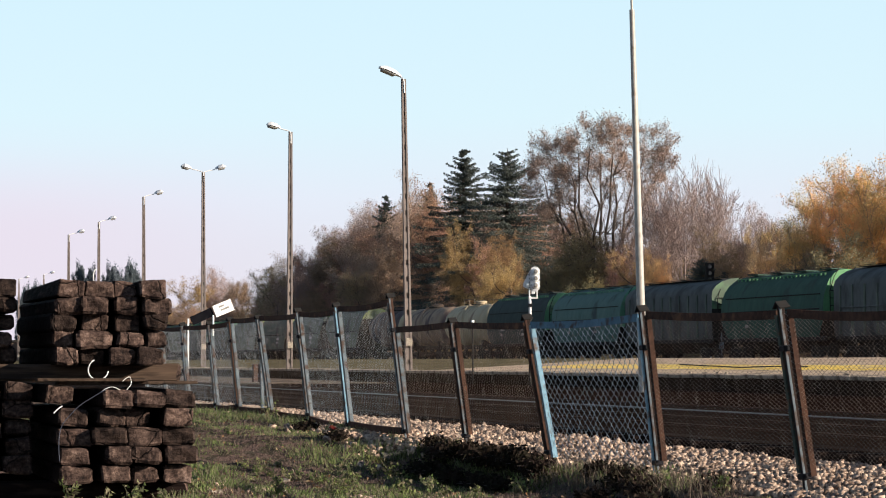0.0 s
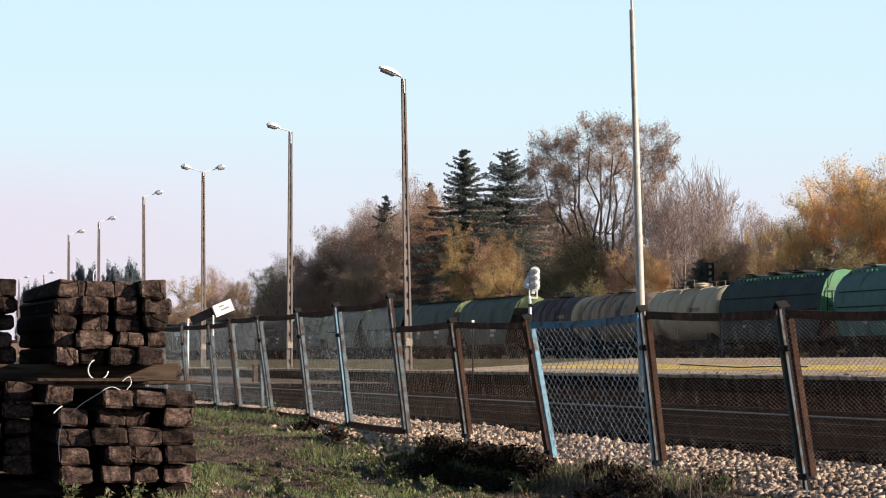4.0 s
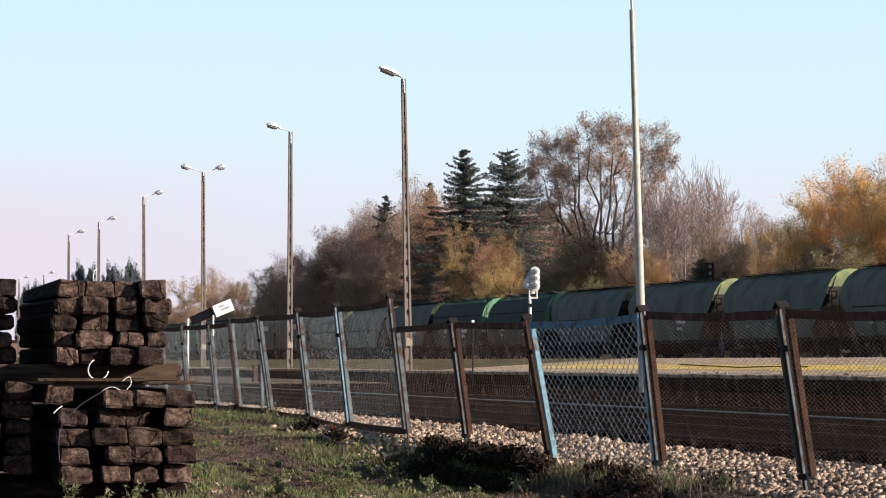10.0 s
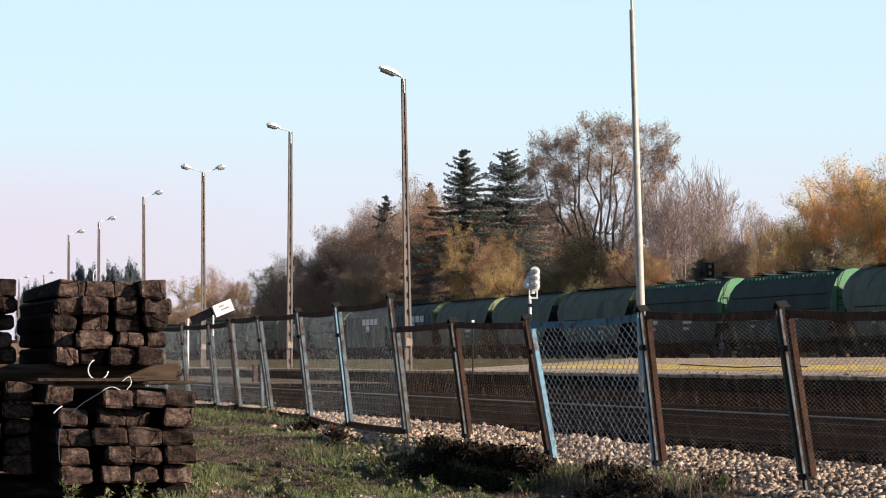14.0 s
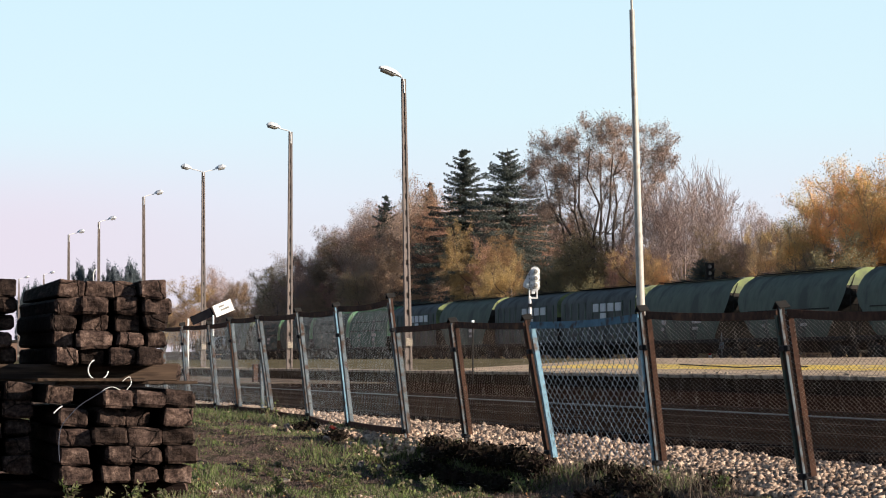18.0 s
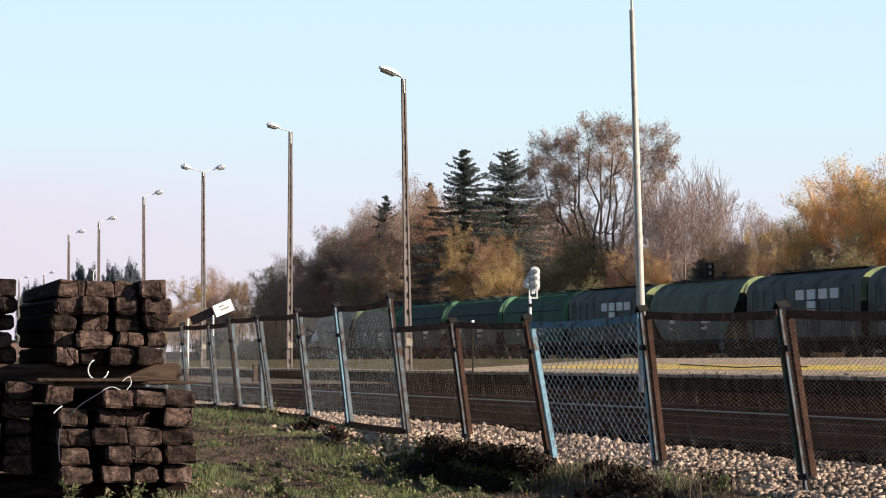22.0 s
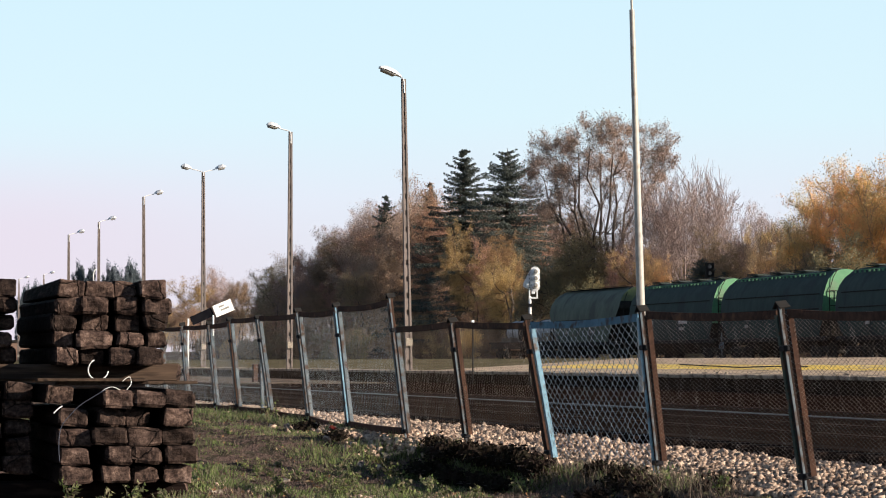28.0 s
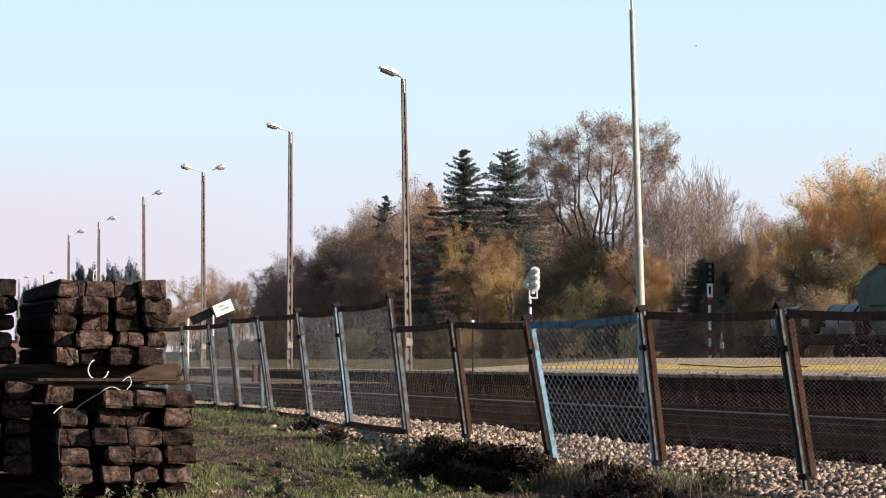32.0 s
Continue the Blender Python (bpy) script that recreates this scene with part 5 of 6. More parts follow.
def flat_wagon():
    """The last wagon: a flat car that carries three silver drums in tan cradles."""
    w = thing("flat_wagon", "flat wagon carrying silver drums in tan cradles", "freight wagon", "wagons of the passing train")
    part("deck", Geo().box((0, 0, 1.28), (2.9, 13.4, 0.12), 0.02), SOOT_SHADE, w)
    part("sill", Geo().box((1.2, 0, 1.05), (0.16, 13.2, 0.4), 0.02).box((-1.2, 0, 1.05), (0.16, 13.2, 0.4), 0.02), SOOT_SHADE, w)
    for y, L in ((-6.1, 1.0), (-3.8, 3.2), (3.1, 2.8)):
        d = part("drum", Geo().tube((0, y - L / 2, 2.05), (0, y + L / 2, 2.05), 0.80, 0.80, 22, False), SILVER, w, "silver sheet-metal drum", 40)
        for e in (-1, 1):
            part("drum_end", Geo().tube((0, y + e * L / 2, 2.05), (0, y + e * (L / 2 + 0.10), 2.05), 0.84, 0.80, 22), SOOT_SHADE, d, "dark drum end")
        part("drum_strap", Geo().tube((0, y - 0.05, 2.05), (0, y + 0.05, 2.05), 0.815, 0.815, 22), SOOT_SHADE, d)
        for s in (-1, 1):
            for e in (-0.32 * L, 0.32 * L):
                cr = Geo()
                cr.add([(s * 1.3, y + e - 0.16, 1.34), (s * 1.3, y + e + 0.16, 1.34), (s * 1.2, y + e + 0.1, 1.7), (s * 1.2, y + e - 0.1, 1.7), (s * 0.7, y + e - 0.16, 1.34), (s * 0.7, y + e + 0.16, 1.34), (s * 0.75, y + e + 0.1, 1.62), (s * 0.75, y + e - 0.1, 1.62)],
                       [(0, 1, 2, 3), (4, 5, 6, 7), (0, 1, 5, 4), (1, 2, 6, 5), (2, 3, 7, 6), (3, 0, 4, 7)])
                part("cradle", cr, RUST_TAN, w, "tan steel cradle")
    for y in (-1.05, 0.9):
        part("winch", Geo().tube((-0.9, y, 1.95), (0.9, y, 1.95), 0.55, 0.55, 16), SOOT_SHADE, w, "black winch drum", 40)
    part("side_crate", Geo().box((-1.2, -5.9, 1.62), (0.3, 1.6, 0.55), 0.02), RUST_TAN, w, "tan tool crate")
    running_gear(w, 4.9, 7.3)
    return w


# each wagon: builder, front coupling's place along the train, half length
TRAIN = []


def couple(ob, place, length):
    TRAIN.append((ob, place + 0.02 + 0.5 * length / 23.83))


proto = {}


def hopper_like(key, kind, paint, label):
    if key in proto:
        return copy_thing(proto[key], Matrix.Identity(4))
    proto[key] = hopper("hopper_wagon", kind, paint, label)
    return proto[key]


def G(place, paint, key):
    couple(hopper_like(key, "grain", paint, grain_label), place, L_HOPPER)


def S(place):
    couple(hopper_like("slant", "slant", OLIVE, slant_label), place, L_HOPPER)


def R(place, label=ribbed_label):
    couple(hopper_like(label, "ribbed", OLIVE if label == ribbed_label else OLIVE_DULL, label), place, L_HOPPER)


R(4.58, plain_label)
G(5.19, G_GREEN, "green")
R(5.81, plain_label)
G(6.41, G_TEAL, "teal")
G(7.02, G_DARK, "dark")
couple(tank_wagon(CREAM, "cream tank wagon with grime and top deck"), 7.62, L_TANK)
couple(tank_wagon(TAN, "tan tank wagon streaked with dark oil"), 8.11, L_TANK)
couple(tank_wagon(MURK, "dirty brown tank wagon with pale cream ends", CREAM), 8.60, L_TANK)
for place in (9.14, 9.76, 10.38, 10.99):
    S(place)
G(11.59, G_DARK, "dark")
G(12.20, G_DARK, "dark")
for place in (12.80, 13.41, 14.02):
    S(place)
R(14.63)
R(15.24)
S(15.86)
R(16.46)
G(17.07, G_GREEN, "green")
G(17.67, G_DARK, "dark")
G(18.28, G_DARK, "dark")
G(18.88, G_DARK, "dark")
S(19.515)
couple(flat_wagon(), 20.095, 14.6)

# ---- trees ----


def leaf_cards(centres, size, rng, flat=0.0):
    """One small three-cornered leaf at each centre, turned at random."""
    n = len(centres)
    a = rng.normal(size=(n, 3))
    a /= np.linalg.norm(a, axis=1, keepdims=True)
    b = rng.normal(size=(n, 3))
    b -= a * np.sum(a * b, axis=1, keepdims=True)
    b /= np.linalg.norm(b, axis=1, keepdims=True)
    s = size * rng.uniform(0.55, 1.25, (n, 1))
    c = np.asarray(centres)
    v = np.stack([c - a * s, c + a * s * 0.7 + b * s * 0.62, c + a * s * 0.7 - b * s * 0.62], axis=1).reshape(-1, 3)
    return v, np.arange(3 * n).reshape(n, 3)


def grow(geo, p, d, length, r, depth, rng, twigs, spread=0.7, up=0.15, least=0.02, bare=True):
    """A limb that bends, tapers and forks; ends of the finest twigs are gathered in twigs."""
    steps = 3
    q, e = Vector(p), Vector(d).normalized()
    for i in range(steps):
        e = (e + Vector(rng.normal(0, 0.16, 3)) + Vector((0, 0, up * 0.3))).normalized()
        nxt = q + e * (length / steps)
        r2 = max(least * 0.7, r * (1 - 0.2 * (i + 1)))
        if bare or depth > 0:
            geo.tube(q, nxt, max(least, r * (1 - 0.2 * i)), r2, 5 if depth > 3 else 3, False)
        if depth <= 2:
            twigs.append(tuple(nxt))
        if depth > 0 and i >= 1:
            side = Vector(rng.normal(0, 1, 3))
            side -= e * side.dot(e)
            grow(geo, nxt, e * (1 - spread * 0.55) + side.normalized() * spread, length * rng.uniform(0.55, 0.78), r2 * 0.62, depth - 1, rng, twigs, spread, up, least, bare)
        q = nxt
    if depth > 0:
        grow(geo, q, e + Vector(rng.normal(0, 0.35, 3)), length * 0.74, r * 0.5, depth - 1, rng, twigs, spread, up, least, bare)


def tree_meshes(seed, h, stems, depth, trunk, spread, up, per_twig, scatter, size, bark, leaves, extra=0, crown_r=0.0, low=0.3, across=8.0, least=0.02):
    """Trunk and crown meshes of one tree of the height h, standing at the origin: leaves in sprays on the twigs and in many small clumps."""
    rng = np.random.default_rng(seed)
    g, twigs = Geo(), []
    for s in range(stems):
        lean = Vector((rng.normal(0, 0.16), rng.normal(0, 0.16), 1)) if stems > 1 else Vector((0.03, 0.02, 1))
        grow(g, (rng.normal(0, 0.25) * (stems > 1), rng.normal(0, 0.25) * (stems > 1), -0.2), lean, h * trunk, h * 0.016 / stems ** 0.4, depth, rng, twigs, spread, up, least, per_twig < 3)
    tw = np.array(twigs)
    k = h / max(tw[:, 2].max(), 0.1)
    kx = across / (np.percentile(tw[:, 0], 97) - np.percentile(tw[:, 0], 3))
    ky = across / (np.percentile(tw[:, 1], 97) - np.percentile(tw[:, 1], 3))
    mx, my = np.percentile(tw[:, 0], 50), np.percentile(tw[:, 1], 50)
    zm = tw[:, 2].max()
    g.v = [((x - mx * max(z, 0) / zm) * kx, (y - my * max(z, 0) / zm) * ky, z * k) for x, y, z in g.v]
    tw = np.stack([(tw[:, 0] - mx * tw[:, 2] / zm) * kx, (tw[:, 1] - my * tw[:, 2] / zm) * ky, tw[:, 2] * k], axis=1)
    pts = []
    if per_twig:
        full = np.repeat(tw, rng.integers(0, 2 * per_twig + 1, len(tw)), axis=0)
        pts.append(full + rng.normal(0, scatter, full.shape) * np.array([1, 1, 0.75]))
    if extra:
        clumps = 150
        a = rng.normal(size=(clumps, 3))
        a /= np.linalg.norm(a, axis=1, keepdims=True)
        rad = rng.uniform(0.3, 1.0, (clumps, 1)) ** 0.5
        c = a * rad * np.array([crown_r, crown_r, h * (1 - low) * 0.44]) + np.array([0, 0, h * (low + (1 - low) * 0.48)])
        wide = rng.uniform(0.5, 1.3, (clumps, 1))
        n = rng.integers(extra // 3, extra + extra // 2, clumps)
        e = np.repeat(c, n, axis=0)
        e = e + rng.normal(0, 0.042 * h ** 0.8, e.shape) * np.repeat(wide, n, axis=0) * np.array([1, 1, 0.6])
        pts.append(e[(e[:, 2] > 0.1) & (e[:, 2] < h * 1.01)])
    trunk_me = bpy.data.meshes.new("trunk")
    trunk_me.from_pydata(g.v, [], g.f)
    finish(trunk_me, bark, 60)
    crown_me = None
    if pts:
        v, q = leaf_cards(np.concatenate(pts), size, rng)
        crown_me = quick_mesh("crown", v, q, leaves)
    return trunk_me, crown_me


def vase_meshes(seed, h, across, stems, bark, leaves):
    """A many-stemmed tree whose limbs fan out and carry thin sprays of leaves mostly in the upper and outer crown."""
    rng = np.random.default_rng(seed)
    g, pts = Geo(), []
    for s in range(stems):
        k = (s + 0.5) / stems * 2 - 1
        out = Vector((k * across * 0.44, rng.normal(0, across * 0.20), 0))
        top = h * (0.86 - 0.13 * abs(k) ** 2) * rng.uniform(0.90, 1.0)
        prev, r0 = Vector((k * 0.5, rng.normal(0, 0.3), -0.2)), 0.22
        for i in range(1, 8):
            t = i / 7
            q = Vector((k * 0.5, 0, 0)) + out * t ** 1.15 + Vector((rng.normal(0, 0.22), rng.normal(0, 0.22), top * t))
            r1 = 0.22 * (1 - 0.78 * t)
            g.tube(prev, q, r0, r1, 6, False)
            if i >= 3:
                for _ in range(3 if i < 7 else 4):
                    tw = []
                    d = Vector((rng.normal(0, 0.7), rng.normal(0, 0.7), rng.uniform(0.3, 1.1))) + out.normalized() * 0.5
                    grow(g, q, d, h * 0.060 * rng.uniform(0.7, 1.25), r1 * 0.55, 3, rng, tw, 0.6, 0.22, 0.014)
                    tw = np.array(tw)
                    tw = tw[tw[:, 2] + rng.normal(0, 0.05 * h, len(tw)) > (0.70 - 0.24 * max(0.0, -k) - 0.10 * abs(k)) * h]
                    if len(tw) and rng.random() < 0.9:
                        n = int(rng.integers(4, 12))
                        pts.append(np.repeat(tw, n, axis=0) + rng.normal(0, 0.17, (len(tw) * n, 3)))
            prev, r0 = q, r1
    me = bpy.data.meshes.new("trunk")
    me.from_pydata(g.v, [], g.f)
    v, q = leaf_cards(np.concatenate(pts), 0.060, rng)
    return finish(me, bark, 60), quick_mesh("crown", v, q, leaves)


def spruce_meshes(seed, h, slope=0.40):
    """A spruce: a straight stem, separate whorls of boughs that droop and turn up at the tip, hung with needle sprays, and a spiky top."""
    rng = np.random.default_rng(seed)
    g = Geo().tube((0, 0, -0.2), (0, 0, h), h * 0.014, 0.02, 7, False)
    pts = []
    for x, y, low in ((0.5, 0.1, 1.7), (-0.42, 0.2, 2.3), (0.12, -0.4, 1.3)):
        foot, tip = Vector((x * 0.2, y * 0.2, h - low - 1.2)), Vector((x, y, h - low + 0.9))
        g.tube(foot, tip, 0.03, 0.012, 4, False)
        for j in range(60):
            p = np.array(foot.lerp(tip, rng.random()))
            pts.append(p[None, :] + rng.normal(0, 0.09, (2, 3)))
    z = h * 0.06
    while z < h * 0.99:
        k = 1 - z / h
        whorl = h * slope * k ** 0.86 + 0.12
        first = rng.uniform(0, 2 * math.pi)
        n = 9 if k > 0.35 else 7 if k > 0.12 else 4
        for i in range(n):
            a = first + 2 * math.pi * i / n + rng.normal(0, 0.25)
            rr = whorl * rng.choice((rng.uniform(0.45, 0.75), rng.uniform(0.8, 1.15)))
            z1 = z + rng.uniform(-0.38, 0.38)
            droop, lift = (-0.34, 0.16) if k > 0.4 else (-0.24, 0.26) if k > 0.18 else (0.15, 0.30)
            steps = max(4, int(rr / 0.15))
            prev = Vector((0, 0, z1))
            side = np.array((-math.sin(a), math.cos(a), 0))
            for j in range(1, steps + 1):
                t = j / steps
                p = Vector((math.cos(a) * rr * t, math.sin(a) * rr * t, z1 + rr * (droop * t + lift * t * t)))
                if j % 3 == 0 or j == steps:
                    g.tube(prev, p, 0.035 * (1 - t) + 0.01, 0.025 * (1 - t) + 0.008, 3, False)
                    prev = p
                m = 20
                w = min(0.75, 0.07 + 0.46 * rr * t * (1.08 - t))
                off = rng.uniform(-1, 1, (m, 1))
                hang = (0.10 + 0.28 * min(1.0, 2 * k)) * rng.random((m, 1)) ** 1.5
                pts.append(np.array(p) + side * w * off + rng.normal(0, 0.035, (m, 3)) - np.array((0, 0, 1)) * (hang + 0.10 * np.abs(off)))
        z += 0.24 + 0.40 * min(1.0, 2.4 * k) * rng.uniform(0.8, 1.2)
    v, q = leaf_cards(np.concatenate(pts), 0.085, rng)
    me = bpy.data.meshes.new("trunk")
    me.from_pydata(g.v, [], g.f)
    return finish(me, BARK), quick_mesh("crown", v, q, NEEDLE)


WOOD = {
    "tall": vase_meshes(3, 20.5, 11.0, 11, BARK, LEAF_DULL),
    "russet": tree_meshes(8, 17, 1, 5, 0.22, 0.7, 0.2, 16, 0.26, 0.078, BARK, LEAF_BROWN, 90, 3.0, 0.10, 7.0),
    "russet_b": tree_meshes(9, 17, 2, 5, 0.20, 0.7, 0.2, 9, 0.26, 0.078, BARK, LEAF_BROWN, 80, 2.8, 0.10, 6.5),
    "olive": tree_meshes(14, 14, 1, 5, 0.22, 0.7, 0.2, 16, 0.26, 0.076, BARK, LEAF_OLIVE, 90, 2.8, 0.06, 6.5),
    "olive_b": tree_meshes(15, 14, 2, 5, 0.22, 0.75, 0.15, 9, 0.26, 0.076, BARK, LEAF_OLIVE, 90, 3.2, 0.05, 7.5),
    "gold": tree_meshes(21, 13, 2, 5, 0.2, 0.75, 0.18, 15, 0.24, 0.064, GREYBARK, LEAF_GOLD, 70, 2.3, 0.1, 5.5),
    "gold_b": tree_meshes(22, 13, 1, 5, 0.22, 0.75, 0.18, 28, 0.24, 0.062, GREYBARK, LEAF_GOLD, 60, 2.0, 0.1, 5.2),
    "pale": tree_meshes(23, 13, 2, 5, 0.2, 0.55, 0.35, 6, 0.22, 0.056, GREYBARK, LEAF_PALE, 22, 2.0, 0.1, 5.0),
    "amber": tree_meshes(25, 13, 1, 5, 0.22, 0.75, 0.2, 20, 0.24, 0.066, BARK, LEAF_AMBER, 60, 2.4, 0.06, 6.0),
    "bare": tree_meshes(31, 14, 5, 5, 0.2, 0.55, 0.35, 2, 0.14, 0.040, GREYBARK, LEAF_DULL, across=6.0, least=0.013),
    "dull": tree_meshes(36, 15, 2, 5, 0.2, 0.6, 0.3, 9, 0.24, 0.064, GREYBARK, LEAF_DULL, 40, 2.4, 0.10, 6.5),
    "green": tree_meshes(41, 9, 2, 5, 0.2, 0.75, 0.15, 9, 0.22, 0.070, BARK, LEAF_GREEN, 55, 2.3, 0.02, 5.5),
    "shrub": tree_meshes(45, 5, 4, 4, 0.25, 0.8, 0.2, 14, 0.18, 0.062, BARK, LEAF_OLIVE, 60, 1.5, 0.02, 4.0),
    "gold_shrub": tree_meshes(47, 5, 4, 4, 0.25, 0.7, 0.3, 14, 0.18, 0.056, BARK, LEAF_PALE, 40, 1.3, 0.02, 3.5),
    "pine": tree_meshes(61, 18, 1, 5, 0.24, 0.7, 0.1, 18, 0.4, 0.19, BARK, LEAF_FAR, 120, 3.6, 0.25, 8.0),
    "spruce": spruce_meshes(51, 21, 0.36),
    "spruce_b": spruce_meshes(52, 21, 0.44),
}
NATURAL = {"tall": 20.5, "russet": 17, "russet_b": 17, "olive": 14, "olive_b": 14, "gold": 13, "gold_b": 13, "pale": 13, "amber": 13, "bare": 14, "dull": 15, "green": 9, "shrub": 5, "gold_shrub": 5, "spruce": 21, "spruce_b": 21, "pine": 18}
TREE_LABEL = {
    "tall": "tall half-bare tree with thin brown leaves at the woodland edge", "russet": "russet autumn tree at the woodland edge", "russet_b": "russet autumn tree with forked trunk",
    "olive": "dull olive autumn tree at the woodland edge", "olive_b": "dense olive autumn tree in the woodland", "gold": "golden autumn tree with slender stems", "gold_b": "golden autumn tree, partly bare",
    "pale": "pale yellow birch-like tree with thin foliage", "amber": "amber-brown autumn tree at the woodland edge", "bare": "nearly bare grey tree with many upright stems", "dull": "withered brown tree with thinning crown", "green": "dark green bushy tree at the woodland edge",
    "shrub": "low olive shrub beyond the main line", "gold_shrub": "low yellow shrub beyond the main line", "spruce": "dark green spruce rising above the wood", "spruce_b": "dark spruce with drooping boughs", "pine": "distant grey-green tree where the line runs out, haze mixed into its colour",
}


def tree(kind, x, y, h, wide=1.0, turn=None, z=None):
    base = ground_z(x, y) if z is None else z
    t = thing("tree" if "shrub" not in kind else "shrub", TREE_LABEL[kind], "tree" if "shrub" not in kind else "shrub", "woodland")
    k = max(0.55 * h, h - max(0.0, base - 0.86)) / NATURAL[kind]
    t.matrix_basis = Matrix.LocRotScale((x, y, base), Euler((0, 0, radians(random.uniform(0, 360) if turn is None else turn))), (k * wide, k * wide, k))
    trunk, crown = WOOD[kind]
    part("trunk", trunk, None, t)
    if crown:
        part("crown", crown, None, t)
    return t


random.seed(77)
# the landmarks of the wood's edge
tree("tall", 66.4, 185.2, 21.1, 1.0, -16)
tree("spruce", 72.0, 243, 22.3, 1.45)
tree("spruce_b", 67.6, 214, 20.0, 1.4)
tree("spruce", 79.0, 302, 21.5, 1.1)
tree("russet", 75.5, 268, 22.0, 0.8)
tree("spruce", 76.5, 272, 21.0, 0.9)
tree("dull", 77.0, 286, 21.3, 0.85)
tree("dull", 78.0, 311, 21.8, 0.95)
tree("dull", 75.0, 318, 18.0, 1.0)
tree("olive", 70.0, 294, 17.0, 1.0)
tree("russet_b", 74.0, 331, 16.6, 1.0)
tree("olive", 72.0, 337, 15.6, 1.0)
tree("olive_b", 70.0, 352, 12.6, 1.0)
tree("dull", 80.0, 424, 17.4, 1.2)
tree("amber", 75.5, 418, 15.0, 1.2)
tree("bare", 68.0, 172, 15.2, 1.0)
tree("bare", 69.0, 178, 15.0, 1.0)
tree("bare", 70.0, 175, 16.4, 1.0)
tree("bare", 68.0, 166, 13.4, 0.9)
tree("dull", 68.0, 183, 12.0, 1.0)
tree("bare", 67.5, 161, 10.8, 0.9)
tree("green", 64.5, 187, 11.6, 0.9)
tree("green", 65.0, 182, 11.0, 0.9)
tree("green", 65.5, 190.5, 9.5, 0.9)
tree("amber", 62.5, 199, 11.6, 0.7)
tree("amber", 62.8, 213, 13.2, 0.55)
tree("amber", 63.2, 210, 10.6, 0.7)
tree("amber", 61.0, 195, 9.0, 0.9)
tree("amber", 63.5, 203, 10.2, 0.6)
tree("green", 62.5, 181, 10.4, 0.9)
tree("russet", 64.0, 208, 11.5, 0.9)
tree("russet_b", 63.0, 171, 9.0, 0.9)
tree("dull", 64.0, 168, 9.6, 0.9)
tree("amber", 62.0, 164, 8.6, 0.9)
tree("gold", 60.5, 156.3, 7.8, 0.65)
tree("gold_shrub", 60.5, 170.5, 6.8, 0.7)
tree("green", 62.0, 154, 6.6, 1.0)
tree("spruce_b", 61.5, 151.5, 7.2, 1.5)
tree("spruce", 62.5, 150.0, 6.2, 1.5)
tree("olive", 64.5, 156.5, 9.6, 1.0)
tree("dull", 68.0, 155, 10.6, 0.8)
tree("gold_b", 66.0, 153.5, 9.6, 0.6)
tree("pale", 64.5, 148.0, 9.6, 0.9)
tree("olive", 63.5, 151.5, 8.4, 0.8)
tree("dull", 65.5, 151.0, 11.2, 0.8)
tree("pale", 67.5, 147.5, 12.2, 0.9)
tree("olive", 62.5, 147.5, 6.0, 0.9)
tree("green", 60.5, 146.5, 5.6, 0.9)
tree("gold", 66.5, 147.5, 9.8, 0.9)
tree("gold", 67.0, 142.0, 12.6, 1.0)
tree("gold_b", 66.0, 137.5, 12.4, 0.8)
tree("gold", 68.5, 135.0, 13.6, 1.0)
tree("bare", 72.0, 136, 15.4, 0.9)
tree("bare", 71.0, 144, 14.0, 0.8)
tree("gold", 64.5, 131.0, 10.6, 1.0)
tree("olive", 63.0, 138.0, 7.5, 0.9)
tree("green", 62.0, 133.0, 7.6, 1.0)
tree("green", 62.5, 130.0, 8.4, 0.9)
tree("olive_b", 61.0, 141.0, 6.0, 0.9)
tree("gold_b", 68.0, 128.0, 14.0, 1.0)
tree("gold", 67.5, 139.0, 13.4, 1.0)
tree("gold_b", 69.0, 131.5, 14.4, 1.0)
tree("gold", 66.5, 134.0, 12.0, 1.0)
tree("gold_b", 66.0, 143.5, 11.2, 0.8)
tree("gold", 64.5, 141.0, 9.6, 0.9)
# the wood behind and the thickets before it
kinds = ["russet", "olive", "russet_b", "amber", "dull", "russet", "dull", "russet_b"]
v = 190.0
while v < 420:
    tree(random.choice(kinds), random.uniform(66, 72), v, random.uniform(8.0, 10.0) + 4.5 * ease(248, 268, v) - 3.5 * ease(315, 340, v), random.uniform(0.9, 1.15))
    v += random.uniform(5.0, 8.0) + v * 0.006
for x0, lower, kinds in ((69, 5.5, ["russet", "olive", "olive_b", "russet_b", "olive_b"]), (78, 0.0, ["russet", "olive", "dull", "russet_b"]), (84, -1.0, ["olive", "russet", "olive_b"])):
    v = 202.0 * x0 / 70
    while v < 335:
        w = v * 70 / x0
        tree(random.choice(kinds), x0 + random.uniform(-1.5, 1.5), v, (11.0 - lower + 5.0 * ease(200, 220, w) + 1.5 * ease(240, 270, w) - 3.5 * ease(275, 320, w)) * x0 / 72 + random.uniform(-1.2, 0.6), random.uniform(0.9, 1.2))
        v += random.uniform(6.5, 10.0)
for v, h in ((300, 22.3), (307, 22.8), (315, 22.4), (324, 22.3), (333, 21.8), (343, 20.2), (355, 18.2), (368, 16.2), (286, 20.2), (276, 19.6), (266, 18.6)):
    tree(random.choice(["dull", "russet", "olive", "russet_b"]), 84 + random.uniform(-1, 1), v, h + random.uniform(-0.8, 0.3), random.uniform(0.85, 1.1))
